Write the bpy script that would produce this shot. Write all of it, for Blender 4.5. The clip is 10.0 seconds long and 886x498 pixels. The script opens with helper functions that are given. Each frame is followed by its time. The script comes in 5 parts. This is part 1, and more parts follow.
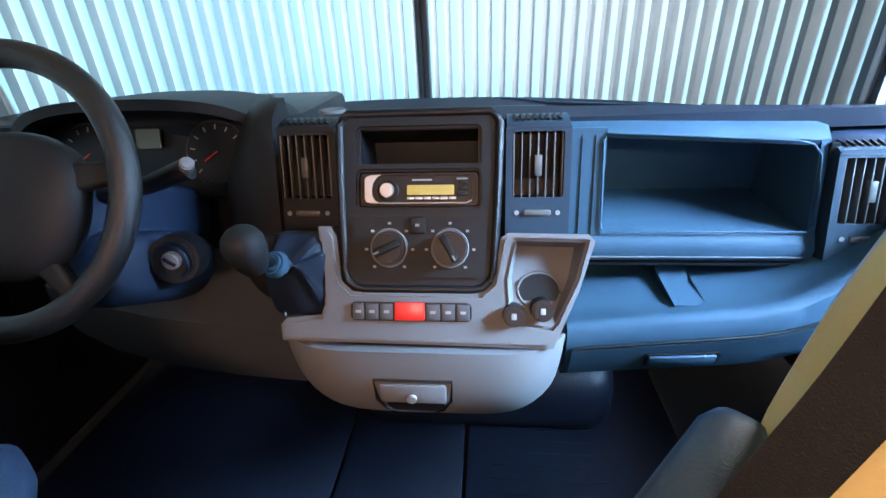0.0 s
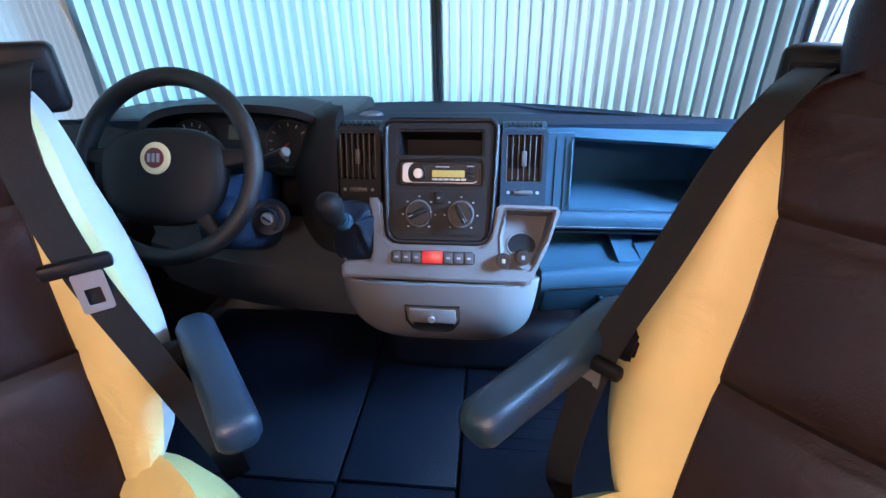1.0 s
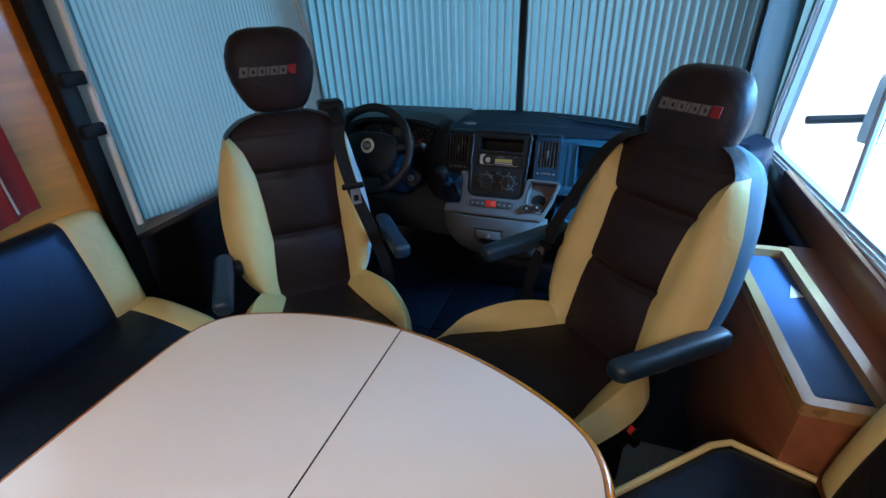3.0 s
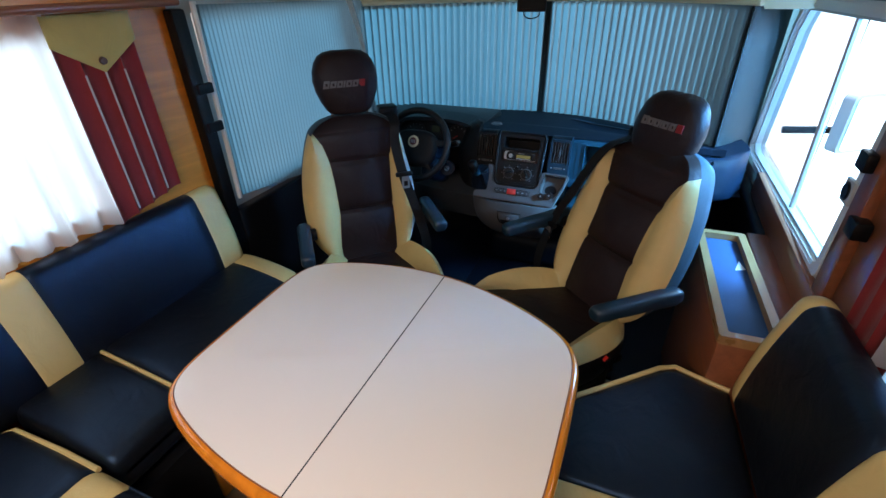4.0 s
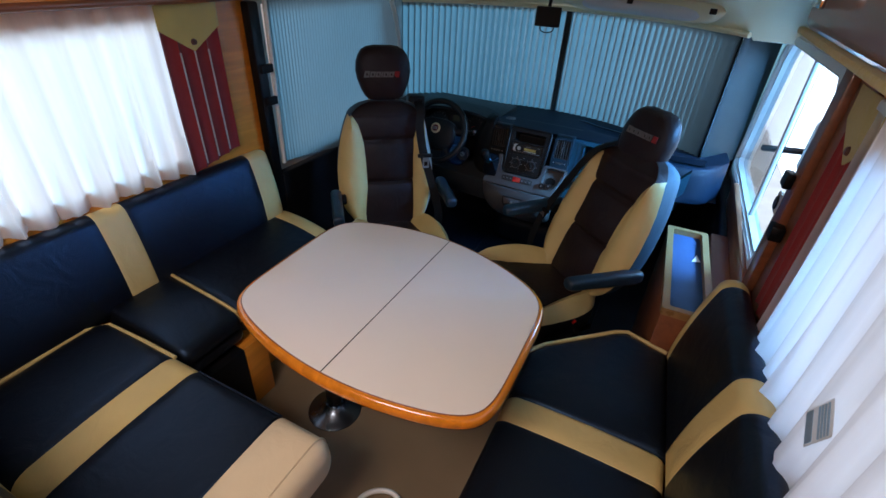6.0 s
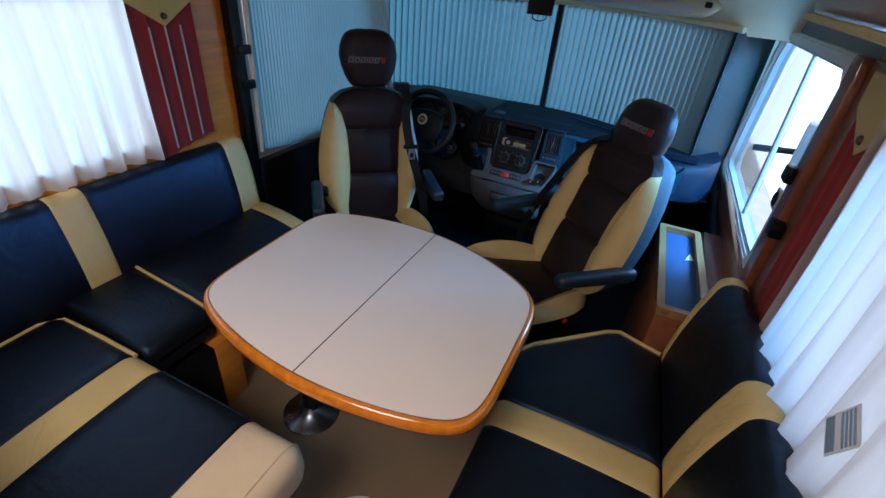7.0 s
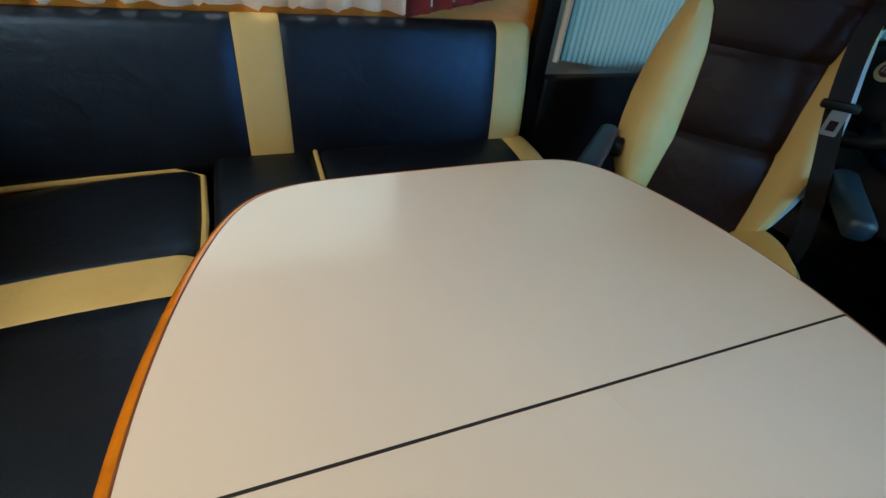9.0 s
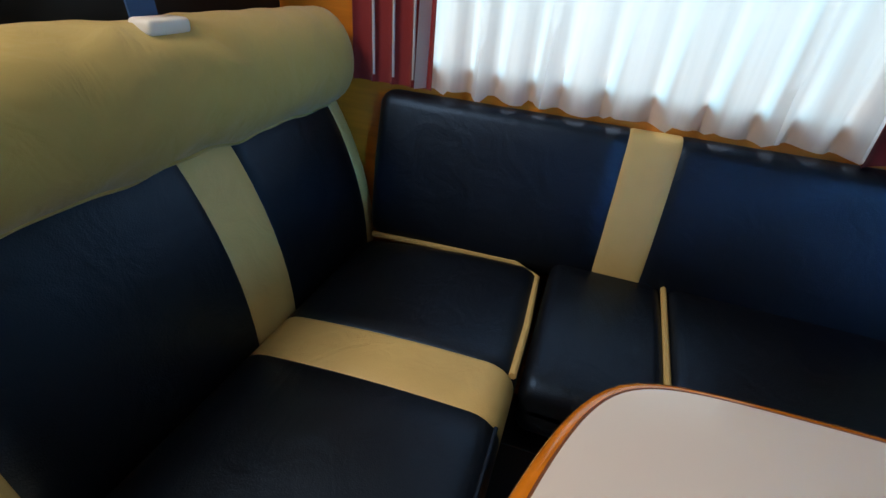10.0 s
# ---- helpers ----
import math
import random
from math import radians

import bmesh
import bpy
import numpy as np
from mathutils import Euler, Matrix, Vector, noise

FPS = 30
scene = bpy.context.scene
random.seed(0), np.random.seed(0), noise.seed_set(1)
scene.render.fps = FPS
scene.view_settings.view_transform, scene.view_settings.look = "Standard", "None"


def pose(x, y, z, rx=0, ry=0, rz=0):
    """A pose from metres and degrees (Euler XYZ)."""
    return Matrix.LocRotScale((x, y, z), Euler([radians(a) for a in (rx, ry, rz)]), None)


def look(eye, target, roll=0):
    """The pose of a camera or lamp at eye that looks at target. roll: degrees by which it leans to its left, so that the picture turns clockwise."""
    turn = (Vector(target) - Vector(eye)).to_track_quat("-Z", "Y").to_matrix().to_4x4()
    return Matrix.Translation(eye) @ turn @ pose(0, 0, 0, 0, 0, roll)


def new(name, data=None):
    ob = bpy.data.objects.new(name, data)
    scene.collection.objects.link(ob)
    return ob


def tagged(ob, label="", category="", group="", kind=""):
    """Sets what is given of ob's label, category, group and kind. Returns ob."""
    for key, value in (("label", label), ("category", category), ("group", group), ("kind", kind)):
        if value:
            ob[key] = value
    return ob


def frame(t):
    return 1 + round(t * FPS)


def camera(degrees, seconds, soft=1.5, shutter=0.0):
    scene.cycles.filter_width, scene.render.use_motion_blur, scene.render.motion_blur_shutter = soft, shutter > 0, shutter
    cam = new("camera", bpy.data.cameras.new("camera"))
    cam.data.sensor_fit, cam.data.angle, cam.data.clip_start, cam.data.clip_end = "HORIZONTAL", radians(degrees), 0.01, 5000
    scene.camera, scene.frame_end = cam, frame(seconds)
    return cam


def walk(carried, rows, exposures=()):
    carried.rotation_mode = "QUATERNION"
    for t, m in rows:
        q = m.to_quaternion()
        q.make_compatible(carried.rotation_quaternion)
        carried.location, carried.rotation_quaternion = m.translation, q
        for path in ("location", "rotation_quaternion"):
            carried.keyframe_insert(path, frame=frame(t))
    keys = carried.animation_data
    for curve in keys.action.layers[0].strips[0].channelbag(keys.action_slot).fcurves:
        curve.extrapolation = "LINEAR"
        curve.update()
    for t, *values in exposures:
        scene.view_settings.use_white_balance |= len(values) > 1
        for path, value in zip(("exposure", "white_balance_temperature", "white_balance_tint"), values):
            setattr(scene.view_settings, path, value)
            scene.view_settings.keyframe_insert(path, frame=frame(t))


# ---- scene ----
cam = camera(88.1, 10.0)
PATH = [
    (0, (0.107, 0.003, 1.039), (-0.088, 1.783, 0.149), -2.6),
    (0.5, (0.113, -0.138, 1.079), (-0.103, 1.642, 0.194), -2.2),
    (1, (0.11, -0.297, 1.121), (-0.083, 1.471, 0.208), -1.2),
    (1.5, (0.103, -0.49, 1.174), (-0.095, 1.281, 0.266), -0.9),
    (2, (0.134, -0.716, 1.253), (-0.081, 1.044, 0.329), 0.3),
    (2.5, (0.274, -0.933, 1.338), (-0.135, 0.783, 0.396), -0.4),
    (2.7, (0.341, -1.012, 1.364), (-0.2, 0.665, 0.419), -2.1),
    (3.8, (0.51, -1.471, 1.574), (-0.17, 0.109, 0.553), -1.9),
    (4, (0.526, -1.54, 1.594), (-0.164, 0.038, 0.577), -1.4),
    (4.5, (0.591, -1.672, 1.668), (-0.132, -0.119, 0.636), -1.0),
    (5, (0.643, -1.769, 1.692), (-0.063, -0.225, 0.635), 0.3),
    (5.5, (0.683, -1.843, 1.728), (-0.035, -0.315, 0.655), 2.7),
    (6.8, (0.675, -1.832, 1.691), (-0.018, -0.295, 0.616), 4.6),
    (7, (0.651, -1.783, 1.65), (-0.009, -0.225, 0.584), 5.4),
    (7.5, (0.575, -1.631, 1.55), (-0.091, -0.08, 0.476), 5.4),
    (8, (0.498, -1.412, 1.395), (-0.354, 0.031, 0.303), 5.0),
    (8.5, (0.397, -1.171, 1.263), (-0.728, 0.013, 0.108), 7.3),
    (8.8, (0.302, -1.094, 1.177), (-1.045, -0.206, -0.006), 7.6),
    (9, (0.228, -1.068, 1.127), (-1.223, -0.394, -0.073), 7.1),
    (9.2, (0.157, -1.061, 1.094), (-1.373, -0.615, -0.114), 7.2),
    (9.5, (0.074, -1.088, 1.083), (-1.550, -1.055, -0.084), 5.9),
    (9.8, (0.024, -1.136, 1.104), (-1.625, -1.428, 0.010), 5.1),
    (10, (0.014, -1.186, 1.140), (-1.624, -1.666, 0.097), 5.4),
]
EXPOSURES = [(0.0, 2.03, 9700, 38), (0.5, 1.73, 8800, 36), (1.0, 1.9, 7600, 37), (1.5, 2.1, 6600, 41), (2.0, 1.45, 7400, 31), (2.5, 0.27, 7300, 24), (3.3, 0.12, 6700, 18), (4.0, 0.1, 6700, 18), (5.5, -0.28, 6800, 23), (7.0, -0.4, 6450, 21), (8.0, -0.15, 6300, 17), (8.5, -0.1, 7000, 9), (9.0, -0.2, 7900, 5), (9.5, -0.12, 7600, 8), (9.8, -0.1, 7300, 8), (10.0, -0.42, 7300, 14)]
walk(cam, [(t, look(eye, target, roll)) for t, eye, target, roll in PATH], EXPOSURES)

# ---- world and light ----
world = bpy.data.worlds.new("sky")
world.use_nodes = True
scene.world = world
wn = world.node_tree.nodes
sky = wn.new("ShaderNodeTexSky")
sky.sky_type, sky.sun_disc = "NISHITA", False
sky.sun_elevation, sky.sun_rotation = radians(83.7), radians(307)
wn["Background"].inputs["Strength"].default_value = 0.05
world.node_tree.links.new(sky.outputs[0], wn["Background"].inputs[0])


def area(name, eye, target, sx, sy, watts, colour):
    lamp = bpy.data.lights.new(name, "AREA")
    lamp.shape, lamp.size, lamp.size_y, lamp.energy, lamp.color = "RECTANGLE", sx, sy, watts, colour
    ob = new(name, lamp)
    ob.matrix_world = look(eye, target)
    return ob


sun = bpy.data.lights.new("sun", "SUN")
sun.energy, sun.angle, sun.color = 4.5, radians(12), (1.0, 0.95, 0.88)
new("sun", sun).matrix_world = look((-0.8, 0.6, 9), (0, 0, 0))
area("windscreen_daylight", (-3.5, 7.4, 2.3), (-0.1, 1.5, 1.15), 1.4, 1.4, 880, (0.175, 0.68, 1.0))
area("cab_side_daylight", (-1.9, 0.2, 1.3), (-1.1, 0.45, 1.1), 0.9, 0.9, 5, (0.38, 0.74, 1.0))
area("left_window_daylight", (-1.75, -1.1, 1.28), (-1.1, -1.1, 1.2), 1.2, 0.8, 14.5, (0.60, 0.85, 1.0))
window_lamp = area("right_window_daylight", (2.15, 0.10, 1.85), (0.45, 0.55, 0.70), 0.9, 0.5, 70, (0.14, 0.52, 1.0))
window_lamp.data.spread = radians(90)
side_lamp = area("side_window_skylight", (2.2, 1.3, 1.6), (-1.05, -1.0, 0.72), 0.6, 0.6, 14, (0.10, 0.48, 1.0))
side_lamp.data.spread = radians(60)
area("right_curtain_daylight", (1.75, -1.3, 1.4), (1.1, -1.3, 1.2), 1.4, 0.8, 4.5, (0.72, 0.86, 1.0))
# Unseen rooflight behind the camera, added to brighten table and seats.
area("rooflight_fill", (0.15, -2.35, 2.035), (0.15, -2.349, 0.0), 0.66, 0.66, 35, (1.0, 0.94, 0.86))

# ---- materials ----


def material(name, colour, rough=0.5, metal=0.0, dark=0.75, scale=6.0, grain=300.0, bump=0.15, coat=0.0, spec=0.5, wood=False, trans=0.0, sheen=0.0, vary=0.08, stripe=False, wrinkle=0.0):
    """A surface with stains at a large scale and grain at a small one."""
    m = bpy.data.materials.new(name)
    m.use_nodes = True
    nt = m.node_tree
    n, l = nt.nodes, nt.links
    b = n["Principled BSDF"]
    tc = n.new("ShaderNodeTexCoord")
    mp = n.new("ShaderNodeMapping")
    l.new(tc.outputs["Object"], mp.inputs[0])
    big = n.new("ShaderNodeTexNoise")
    big.inputs["Scale"].default_value, big.inputs["Detail"].default_value = scale, 6
    if wood:
        mp.inputs["Scale"].default_value = (14, 1.2, 14)
        big.inputs["Distortion"].default_value = 0.6
    # Stretched vertically so the tone reads as shading between cloth folds.
    if stripe:
        mp.inputs["Scale"].default_value = (1, 22, 1.2)
    l.new(mp.outputs[0], big.inputs["Vector"])
    ramp = n.new("ShaderNodeValToRGB")
    ramp.color_ramp.elements[0].position, ramp.color_ramp.elements[1].position = 0.3, 0.7
    ramp.color_ramp.elements[0].color = (*[c * dark for c in colour], 1)
    ramp.color_ramp.elements[1].color = (*colour, 1)
    l.new(big.outputs[0], ramp.inputs[0])
    l.new(ramp.outputs[0], b.inputs["Base Color"])
    fine = n.new("ShaderNodeTexNoise")
    fine.inputs["Scale"].default_value, fine.inputs["Detail"].default_value = grain, 3
    l.new(tc.outputs["Object"], fine.inputs["Vector"])
    bp = n.new("ShaderNodeBump")
    bp.inputs["Strength"].default_value, bp.inputs["Distance"].default_value = bump, 0.002
    l.new(fine.outputs[0], bp.inputs["Height"])
    if wrinkle:
        fold = n.new("ShaderNodeTexNoise")
        fold.inputs["Scale"].default_value, fold.inputs["Detail"].default_value, fold.inputs["Distortion"].default_value = 11, 3, 1.2
        l.new(tc.outputs["Object"], fold.inputs["Vector"])
        wb = n.new("ShaderNodeBump")
        wb.inputs["Strength"].default_value, wb.inputs["Distance"].default_value = wrinkle, 0.012
        l.new(fold.outputs[0], wb.inputs["Height"])
        l.new(wb.outputs[0], bp.inputs["Normal"])
    l.new(bp.outputs[0], b.inputs["Normal"])
    rr = n.new("ShaderNodeMapRange")
    rr.inputs["To Min"].default_value, rr.inputs["To Max"].default_value = max(rough - vary, 0.02), min(rough + vary, 1)
    l.new(big.outputs[0], rr.inputs[0])
    l.new(rr.outputs[0], b.inputs["Roughness"])
    b.inputs["Metallic"].default_value = metal
    b.inputs["Coat Weight"].default_value = coat
    b.inputs["Specular IOR Level"].default_value = spec
    b.inputs["Sheen Weight"].default_value = sheen
    if trans:
        t = n.new("ShaderNodeBsdfTranslucent")
        l.new(ramp.outputs[0], t.inputs[0])
        mix = n.new("ShaderNodeMixShader")
        mix.inputs[0].default_value = trans
        l.new(b.outputs[0], mix.inputs[1])
        l.new(t.outputs[0], mix.inputs[2])
        l.new(mix.outputs[0], n["Material Output"].inputs[0])
    return m


BROWN = material("brown vinyl", (0.0215, 0.0110, 0.0094), 0.46, grain=420, bump=0.3, spec=0.28, wrinkle=0.35)
NAVY = material("black vinyl with blue sheen tint", (0.0043, 0.0039, 0.0042), 0.42, grain=420, bump=0.3, spec=0.72, wrinkle=0.25)
# Blue specular tints put the sheen of window light into both vinyls.
BROWN.node_tree.nodes["Principled BSDF"].inputs["Specular Tint"].default_value = (0.55, 0.74, 1.0, 1)
NAVY.node_tree.nodes["Principled BSDF"].inputs["Specular Tint"].default_value = (0.30, 0.56, 1.0, 1)
CREAM = material("cream vinyl", (0.62, 0.470, 0.195), 0.5, dark=0.86, grain=420, bump=0.25, wrinkle=0.3)
PALE_VINYL = material("off-white vinyl", (0.45, 0.455, 0.48), 0.5, dark=0.92, grain=420, bump=0.25)
# Lit copy of the cream vinyl: daylight on the bench end is in the colour.
CREAM_DAYLIT = material("cream vinyl lightened for daylight", (0.68, 0.55, 0.36), 0.5, dark=0.9, grain=420, bump=0.25, wrinkle=0.3)
CREAM_CLOTH = material("cream cloth", (0.50, 0.385, 0.118), 0.8, dark=0.85, grain=900, bump=0.3, sheen=0.2, wrinkle=0.5)
# Blue window light on the dark seat rears is put into this colour.
SHELL = material("dark seat cloth with blue window light", (0.010, 0.062, 0.105), 0.7, grain=700, bump=0.35)
# Own blue, strengthened for the window light on the passenger side.
PLASTIC = material("blue dashboard plastic raised for window light", (0.0068, 0.054, 0.084), 0.52, grain=900, bump=0.35, spec=0.12)
# Darker copy of the dash blue, holding down light on column and end.
COLUMN = material("darkened blue dashboard plastic", (0.003, 0.014, 0.030), 0.5, grain=900, bump=0.35, spec=0.16)
LEATHER = material("blue black leather", (0.0045, 0.0095, 0.019), 0.5, grain=420, bump=0.4, spec=0.25)
DASHTOP = material("matt navy top pad", (0.004, 0.010, 0.019), 0.65, grain=900, bump=0.4, spec=0.09)
BLACK = material("black plastic", (0.005, 0.005, 0.006), 0.42, grain=600, bump=0.2, spec=0.2)
GREY = material("grey console plastic", (0.094, 0.091, 0.093), 0.6, dark=0.9, grain=900, bump=0.3, spec=0.12)
# Console grey darkened for the light falling off towards the driver.
KNEE = material("darkened grey knee plastic", (0.030, 0.031, 0.034), 0.6, dark=0.9, grain=900, bump=0.3, spec=0.12)
SLAT = material("grey vent slat", (0.065, 0.063, 0.062), 0.4, dark=0.9, grain=500, bump=0.1, spec=0.25)
# Kept dark so the driver side looks less lit.
PANEL = material("charcoal panel plastic", (0.0086, 0.0088, 0.0094), 0.5, grain=900, bump=0.25, spec=0.14)
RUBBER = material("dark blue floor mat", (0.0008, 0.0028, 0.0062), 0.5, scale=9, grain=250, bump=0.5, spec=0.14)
# Base blue stands for the window's reflection on the armrest tops.
ARM = material("black armrest vinyl with window blue", (0.007, 0.028, 0.050), 0.4, grain=420, bump=0.3, spec=0.5)
RIMWOOD = material("pale varnished wood", (0.32, 0.17, 0.065), 0.3, dark=0.75, scale=2.2, grain=120, bump=0.05, coat=0.3, wood=True)
# Lit copy of the vent plastic, window blue in its colour.
VENTBLUE = material("vent plastic with blue window light", (0.007, 0.027, 0.041), 0.48, grain=900, bump=0.25, spec=0.14)
WOOD = material("orange cherry veneer", (0.68, 0.225, 0.022), 0.35, dark=0.72, scale=2.2, grain=120, bump=0.05, coat=0.3, wood=True)
DARKWOOD = material("red brown veneer", (0.26, 0.085, 0.035), 0.38, dark=0.7, scale=2.2, grain=120, bump=0.05, coat=0.3, wood=True)
EDGEWOOD = material("lacquered orange beech", (0.74, 0.235, 0.016), 0.2, dark=0.7, scale=2.5, grain=120, bump=0.04, coat=0.8, wood=True)
LAMINATE = material("white laminate", (0.80, 0.72, 0.64), 0.20, dark=0.96, scale=3, grain=500, bump=0.02, vary=0.03, spec=0.6, coat=0.6)
VINYL_FLOOR = material("brown grey vinyl floor", (0.23, 0.165, 0.10), 0.4, dark=0.8, scale=3, grain=200, bump=0.08)
CEILING = material("cream ceiling panel", (0.86, 0.80, 0.56), 0.6, dark=0.93, scale=2, grain=300, bump=0.1)
WHITE = material("white painted frame", (0.75, 0.76, 0.74), 0.4, dark=0.93, grain=300, bump=0.05)
PALE = material("pale grey trim", (0.50, 0.53, 0.53), 0.5, dark=0.9, grain=400, bump=0.1)
# Tone cut far down to offset the window lamp striking the pillar.
PILLAR = material("darkened grey green pillar lining", (0.018, 0.027, 0.029), 0.6, dark=0.9, grain=400, bump=0.2, spec=0.25)
# White cloth given a dim blue colour that carries the daylight's tint.
BLIND = material("pleated blind with daylight blue", (0.180, 0.255, 0.290), 0.8, dark=0.94, grain=900, bump=0.2, trans=0.88)
# The net's fold shading is painted as vertical stripes in its colour.
SHEER = material("white sheer net", (0.92, 0.92, 0.93), 0.85, dark=0.84, scale=1.0, grain=900, bump=0.2, trans=0.75, stripe=True)
RED_CLOTH = material("dark red cloth", (0.22, 0.007, 0.009), 0.8, dark=0.8, grain=900, bump=0.35, sheen=0.2)
CHROME = material("polished chrome", (0.72, 0.73, 0.75), 0.14, 1.0, dark=0.9, grain=100, bump=0.02)
STEEL = material("dark brushed steel", (0.16, 0.19, 0.23), 0.28, 1.0, dark=0.8, grain=200, bump=0.03)
SILVER = material("silver radio trim", (0.36, 0.36, 0.36), 0.3, 0.7, dark=0.9, grain=400, bump=0.05)
AMBER = material("amber lcd", (0.32, 0.20, 0.05), 0.2, dark=0.9, grain=300, bump=0.02)
LCD = material("green grey lcd", (0.035, 0.040, 0.020), 0.25, grain=300, bump=0.02)
RED = material("red plastic", (0.62, 0.015, 0.012), 0.35, dark=0.9, grain=300, bump=0.05)
EMBLEM_RED = material("dark red enamel", (0.13, 0.016, 0.012), 0.3, dark=0.9, grain=300, bump=0.02)
SWITCH = material("mid grey switch plastic", (0.038, 0.040, 0.044), 0.45, dark=0.9, grain=500, bump=0.15, spec=0.3)
PRINT = material("pale printed mark", (0.17, 0.175, 0.18), 0.6, dark=0.9, grain=300, bump=0.02)
THREAD = material("pale grey embroidery", (0.13, 0.13, 0.14), 0.8, dark=0.85, grain=900, bump=0.4)
RED_THREAD = material("red embroidery", (0.26, 0.012, 0.018), 0.8, dark=0.85, grain=900, bump=0.4)
BELT = material("black belt webbing", (0.007, 0.007, 0.008), 0.65, grain=700, bump=0.5, spec=0.2)
WHEEL = material("grained black wheel rim", (0.0064, 0.0066, 0.0068), 0.42, grain=700, bump=0.4, spec=0.32)
BLUE_PAD = material("blue felt tray", (0.018, 0.080, 0.215), 0.7, grain=800, bump=0.4)
ASPHALT = material("pale yard", (0.36, 0.355, 0.34), 0.9, scale=2, grain=60, bump=0.4)
GILT = material("pale gilt metal", (0.80, 0.68, 0.42), 0.4, 0.4, dark=0.9, grain=300, bump=0.02)
LINING = material("grey green wall lining", (0.19, 0.235, 0.245), 0.6, dark=0.9, grain=400, bump=0.15)
BUTTON_BROWN = material("brown button", (0.09, 0.03, 0.02), 0.4, grain=200, bump=0.05)
BLUE_STRIPE = material("blue grey print", (0.42, 0.60, 0.74), 0.6, grain=200, bump=0.02, trans=0.5)
PAPER = material("white paper", (0.82, 0.84, 0.85), 0.7, dark=0.95, grain=400, bump=0.05, trans=0.5)
# Backdrop emits bluish light itself, for the window view and reflections.
GLOW = material("glowing white backdrop", (0.75, 0.74, 0.71), 0.9, scale=1.5, grain=40, bump=0.3)
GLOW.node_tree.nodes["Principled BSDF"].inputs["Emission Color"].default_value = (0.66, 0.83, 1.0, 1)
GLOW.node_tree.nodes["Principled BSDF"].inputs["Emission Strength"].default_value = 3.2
GLASS = bpy.data.materials.new("window glass")
GLASS.use_nodes = True
GLASS.node_tree.nodes["Principled BSDF"].inputs["Transmission Weight"].default_value = 1.0
GLASS.node_tree.nodes["Principled BSDF"].inputs["Roughness"].default_value = 0.02

# ---- helpers for meshes ----


def mesh_object(name, bm, mat, parent=None, label="", smooth=True, angle=38):
    bmesh.ops.recalc_face_normals(bm, faces=bm.faces)
    me = bpy.data.meshes.new(name)
    bm.to_mesh(me)
    bm.free()
    me.materials.append(mat)
    if smooth:
        me.polygons.foreach_set("use_smooth", [True] * len(me.polygons))
        me.set_sharp_from_angle(angle=radians(angle))
    ob = new(name, me)
    if parent is not None:
        ob.parent = parent
    if label:
        tagged(ob, label)
    return ob


def part(name, bm, mat, parent, label="", angle=38):
    return mesh_object(name, bm, mat, parent, label, True, angle)


def thing(name, label, category, group="", m=None, kind=""):
    ob = new(name)
    if m is not None:
        ob.matrix_world = m
    return tagged(ob, label, category, group, kind)


def structure(name, bm, mat, label, category):
    return tagged(mesh_object(name, bm, mat), label, category, "", "structure")


def moved(bm, m):
    bm.transform(m)
    return bm


def box(lo, hi, bevel=0.004, seg=2):
    bm = bmesh.new()
    bmesh.ops.create_cube(bm, size=1)
    size = [hi[k] - lo[k] for k in range(3)]
    mid = [(hi[k] + lo[k]) / 2 for k in range(3)]
    bm.transform(Matrix.Translation(mid) @ Matrix.Diagonal((*size, 1)))
    if bevel:
        bmesh.ops.bevel(bm, geom=list(bm.edges), offset=min(bevel, min(size) * 0.45), segments=seg, profile=0.5, affect="EDGES")
    return bm


def cylinder(p0, p1, r0, r1=None, seg=24, bevel=0.0):
    p0, p1 = Vector(p0), Vector(p1)
    r1 = r0 if r1 is None else r1
    bm = bmesh.new()
    length = (p1 - p0).length
    bmesh.ops.create_cone(bm, cap_ends=True, segments=seg, radius1=r0, radius2=r1, depth=length)
    if bevel:
        rims = [e for e in bm.edges if abs(e.verts[0].co.z - e.verts[1].co.z) < 1e-6]
        bmesh.ops.bevel(bm, geom=rims, offset=bevel, segments=2, affect="EDGES")
    bm.transform(Matrix.Translation((p0 + p1) / 2) @ (p1 - p0).to_track_quat("Z", "Y").to_matrix().to_4x4())
    return bm


def loft(rows, closed=True, caps=True):
    """Quads between rows of points."""
    bm = bmesh.new()
    vs = [[bm.verts.new(p) for p in row] for row in rows]
    n = len(rows[0])
    for a, b in zip(vs, vs[1:]):
        for j in range(n if closed else n - 1):
            k = (j + 1) % n
            bm.faces.new((a[j], a[k], b[k], b[j]))
    if caps and closed:
        for row in (vs[0], vs[-1]):
            c = bm.verts.new(sum((v.co for v in row), Vector()) / n)
            for j in range(n):
                bm.faces.new((row[j], row[(j + 1) % n], c))
    return bm


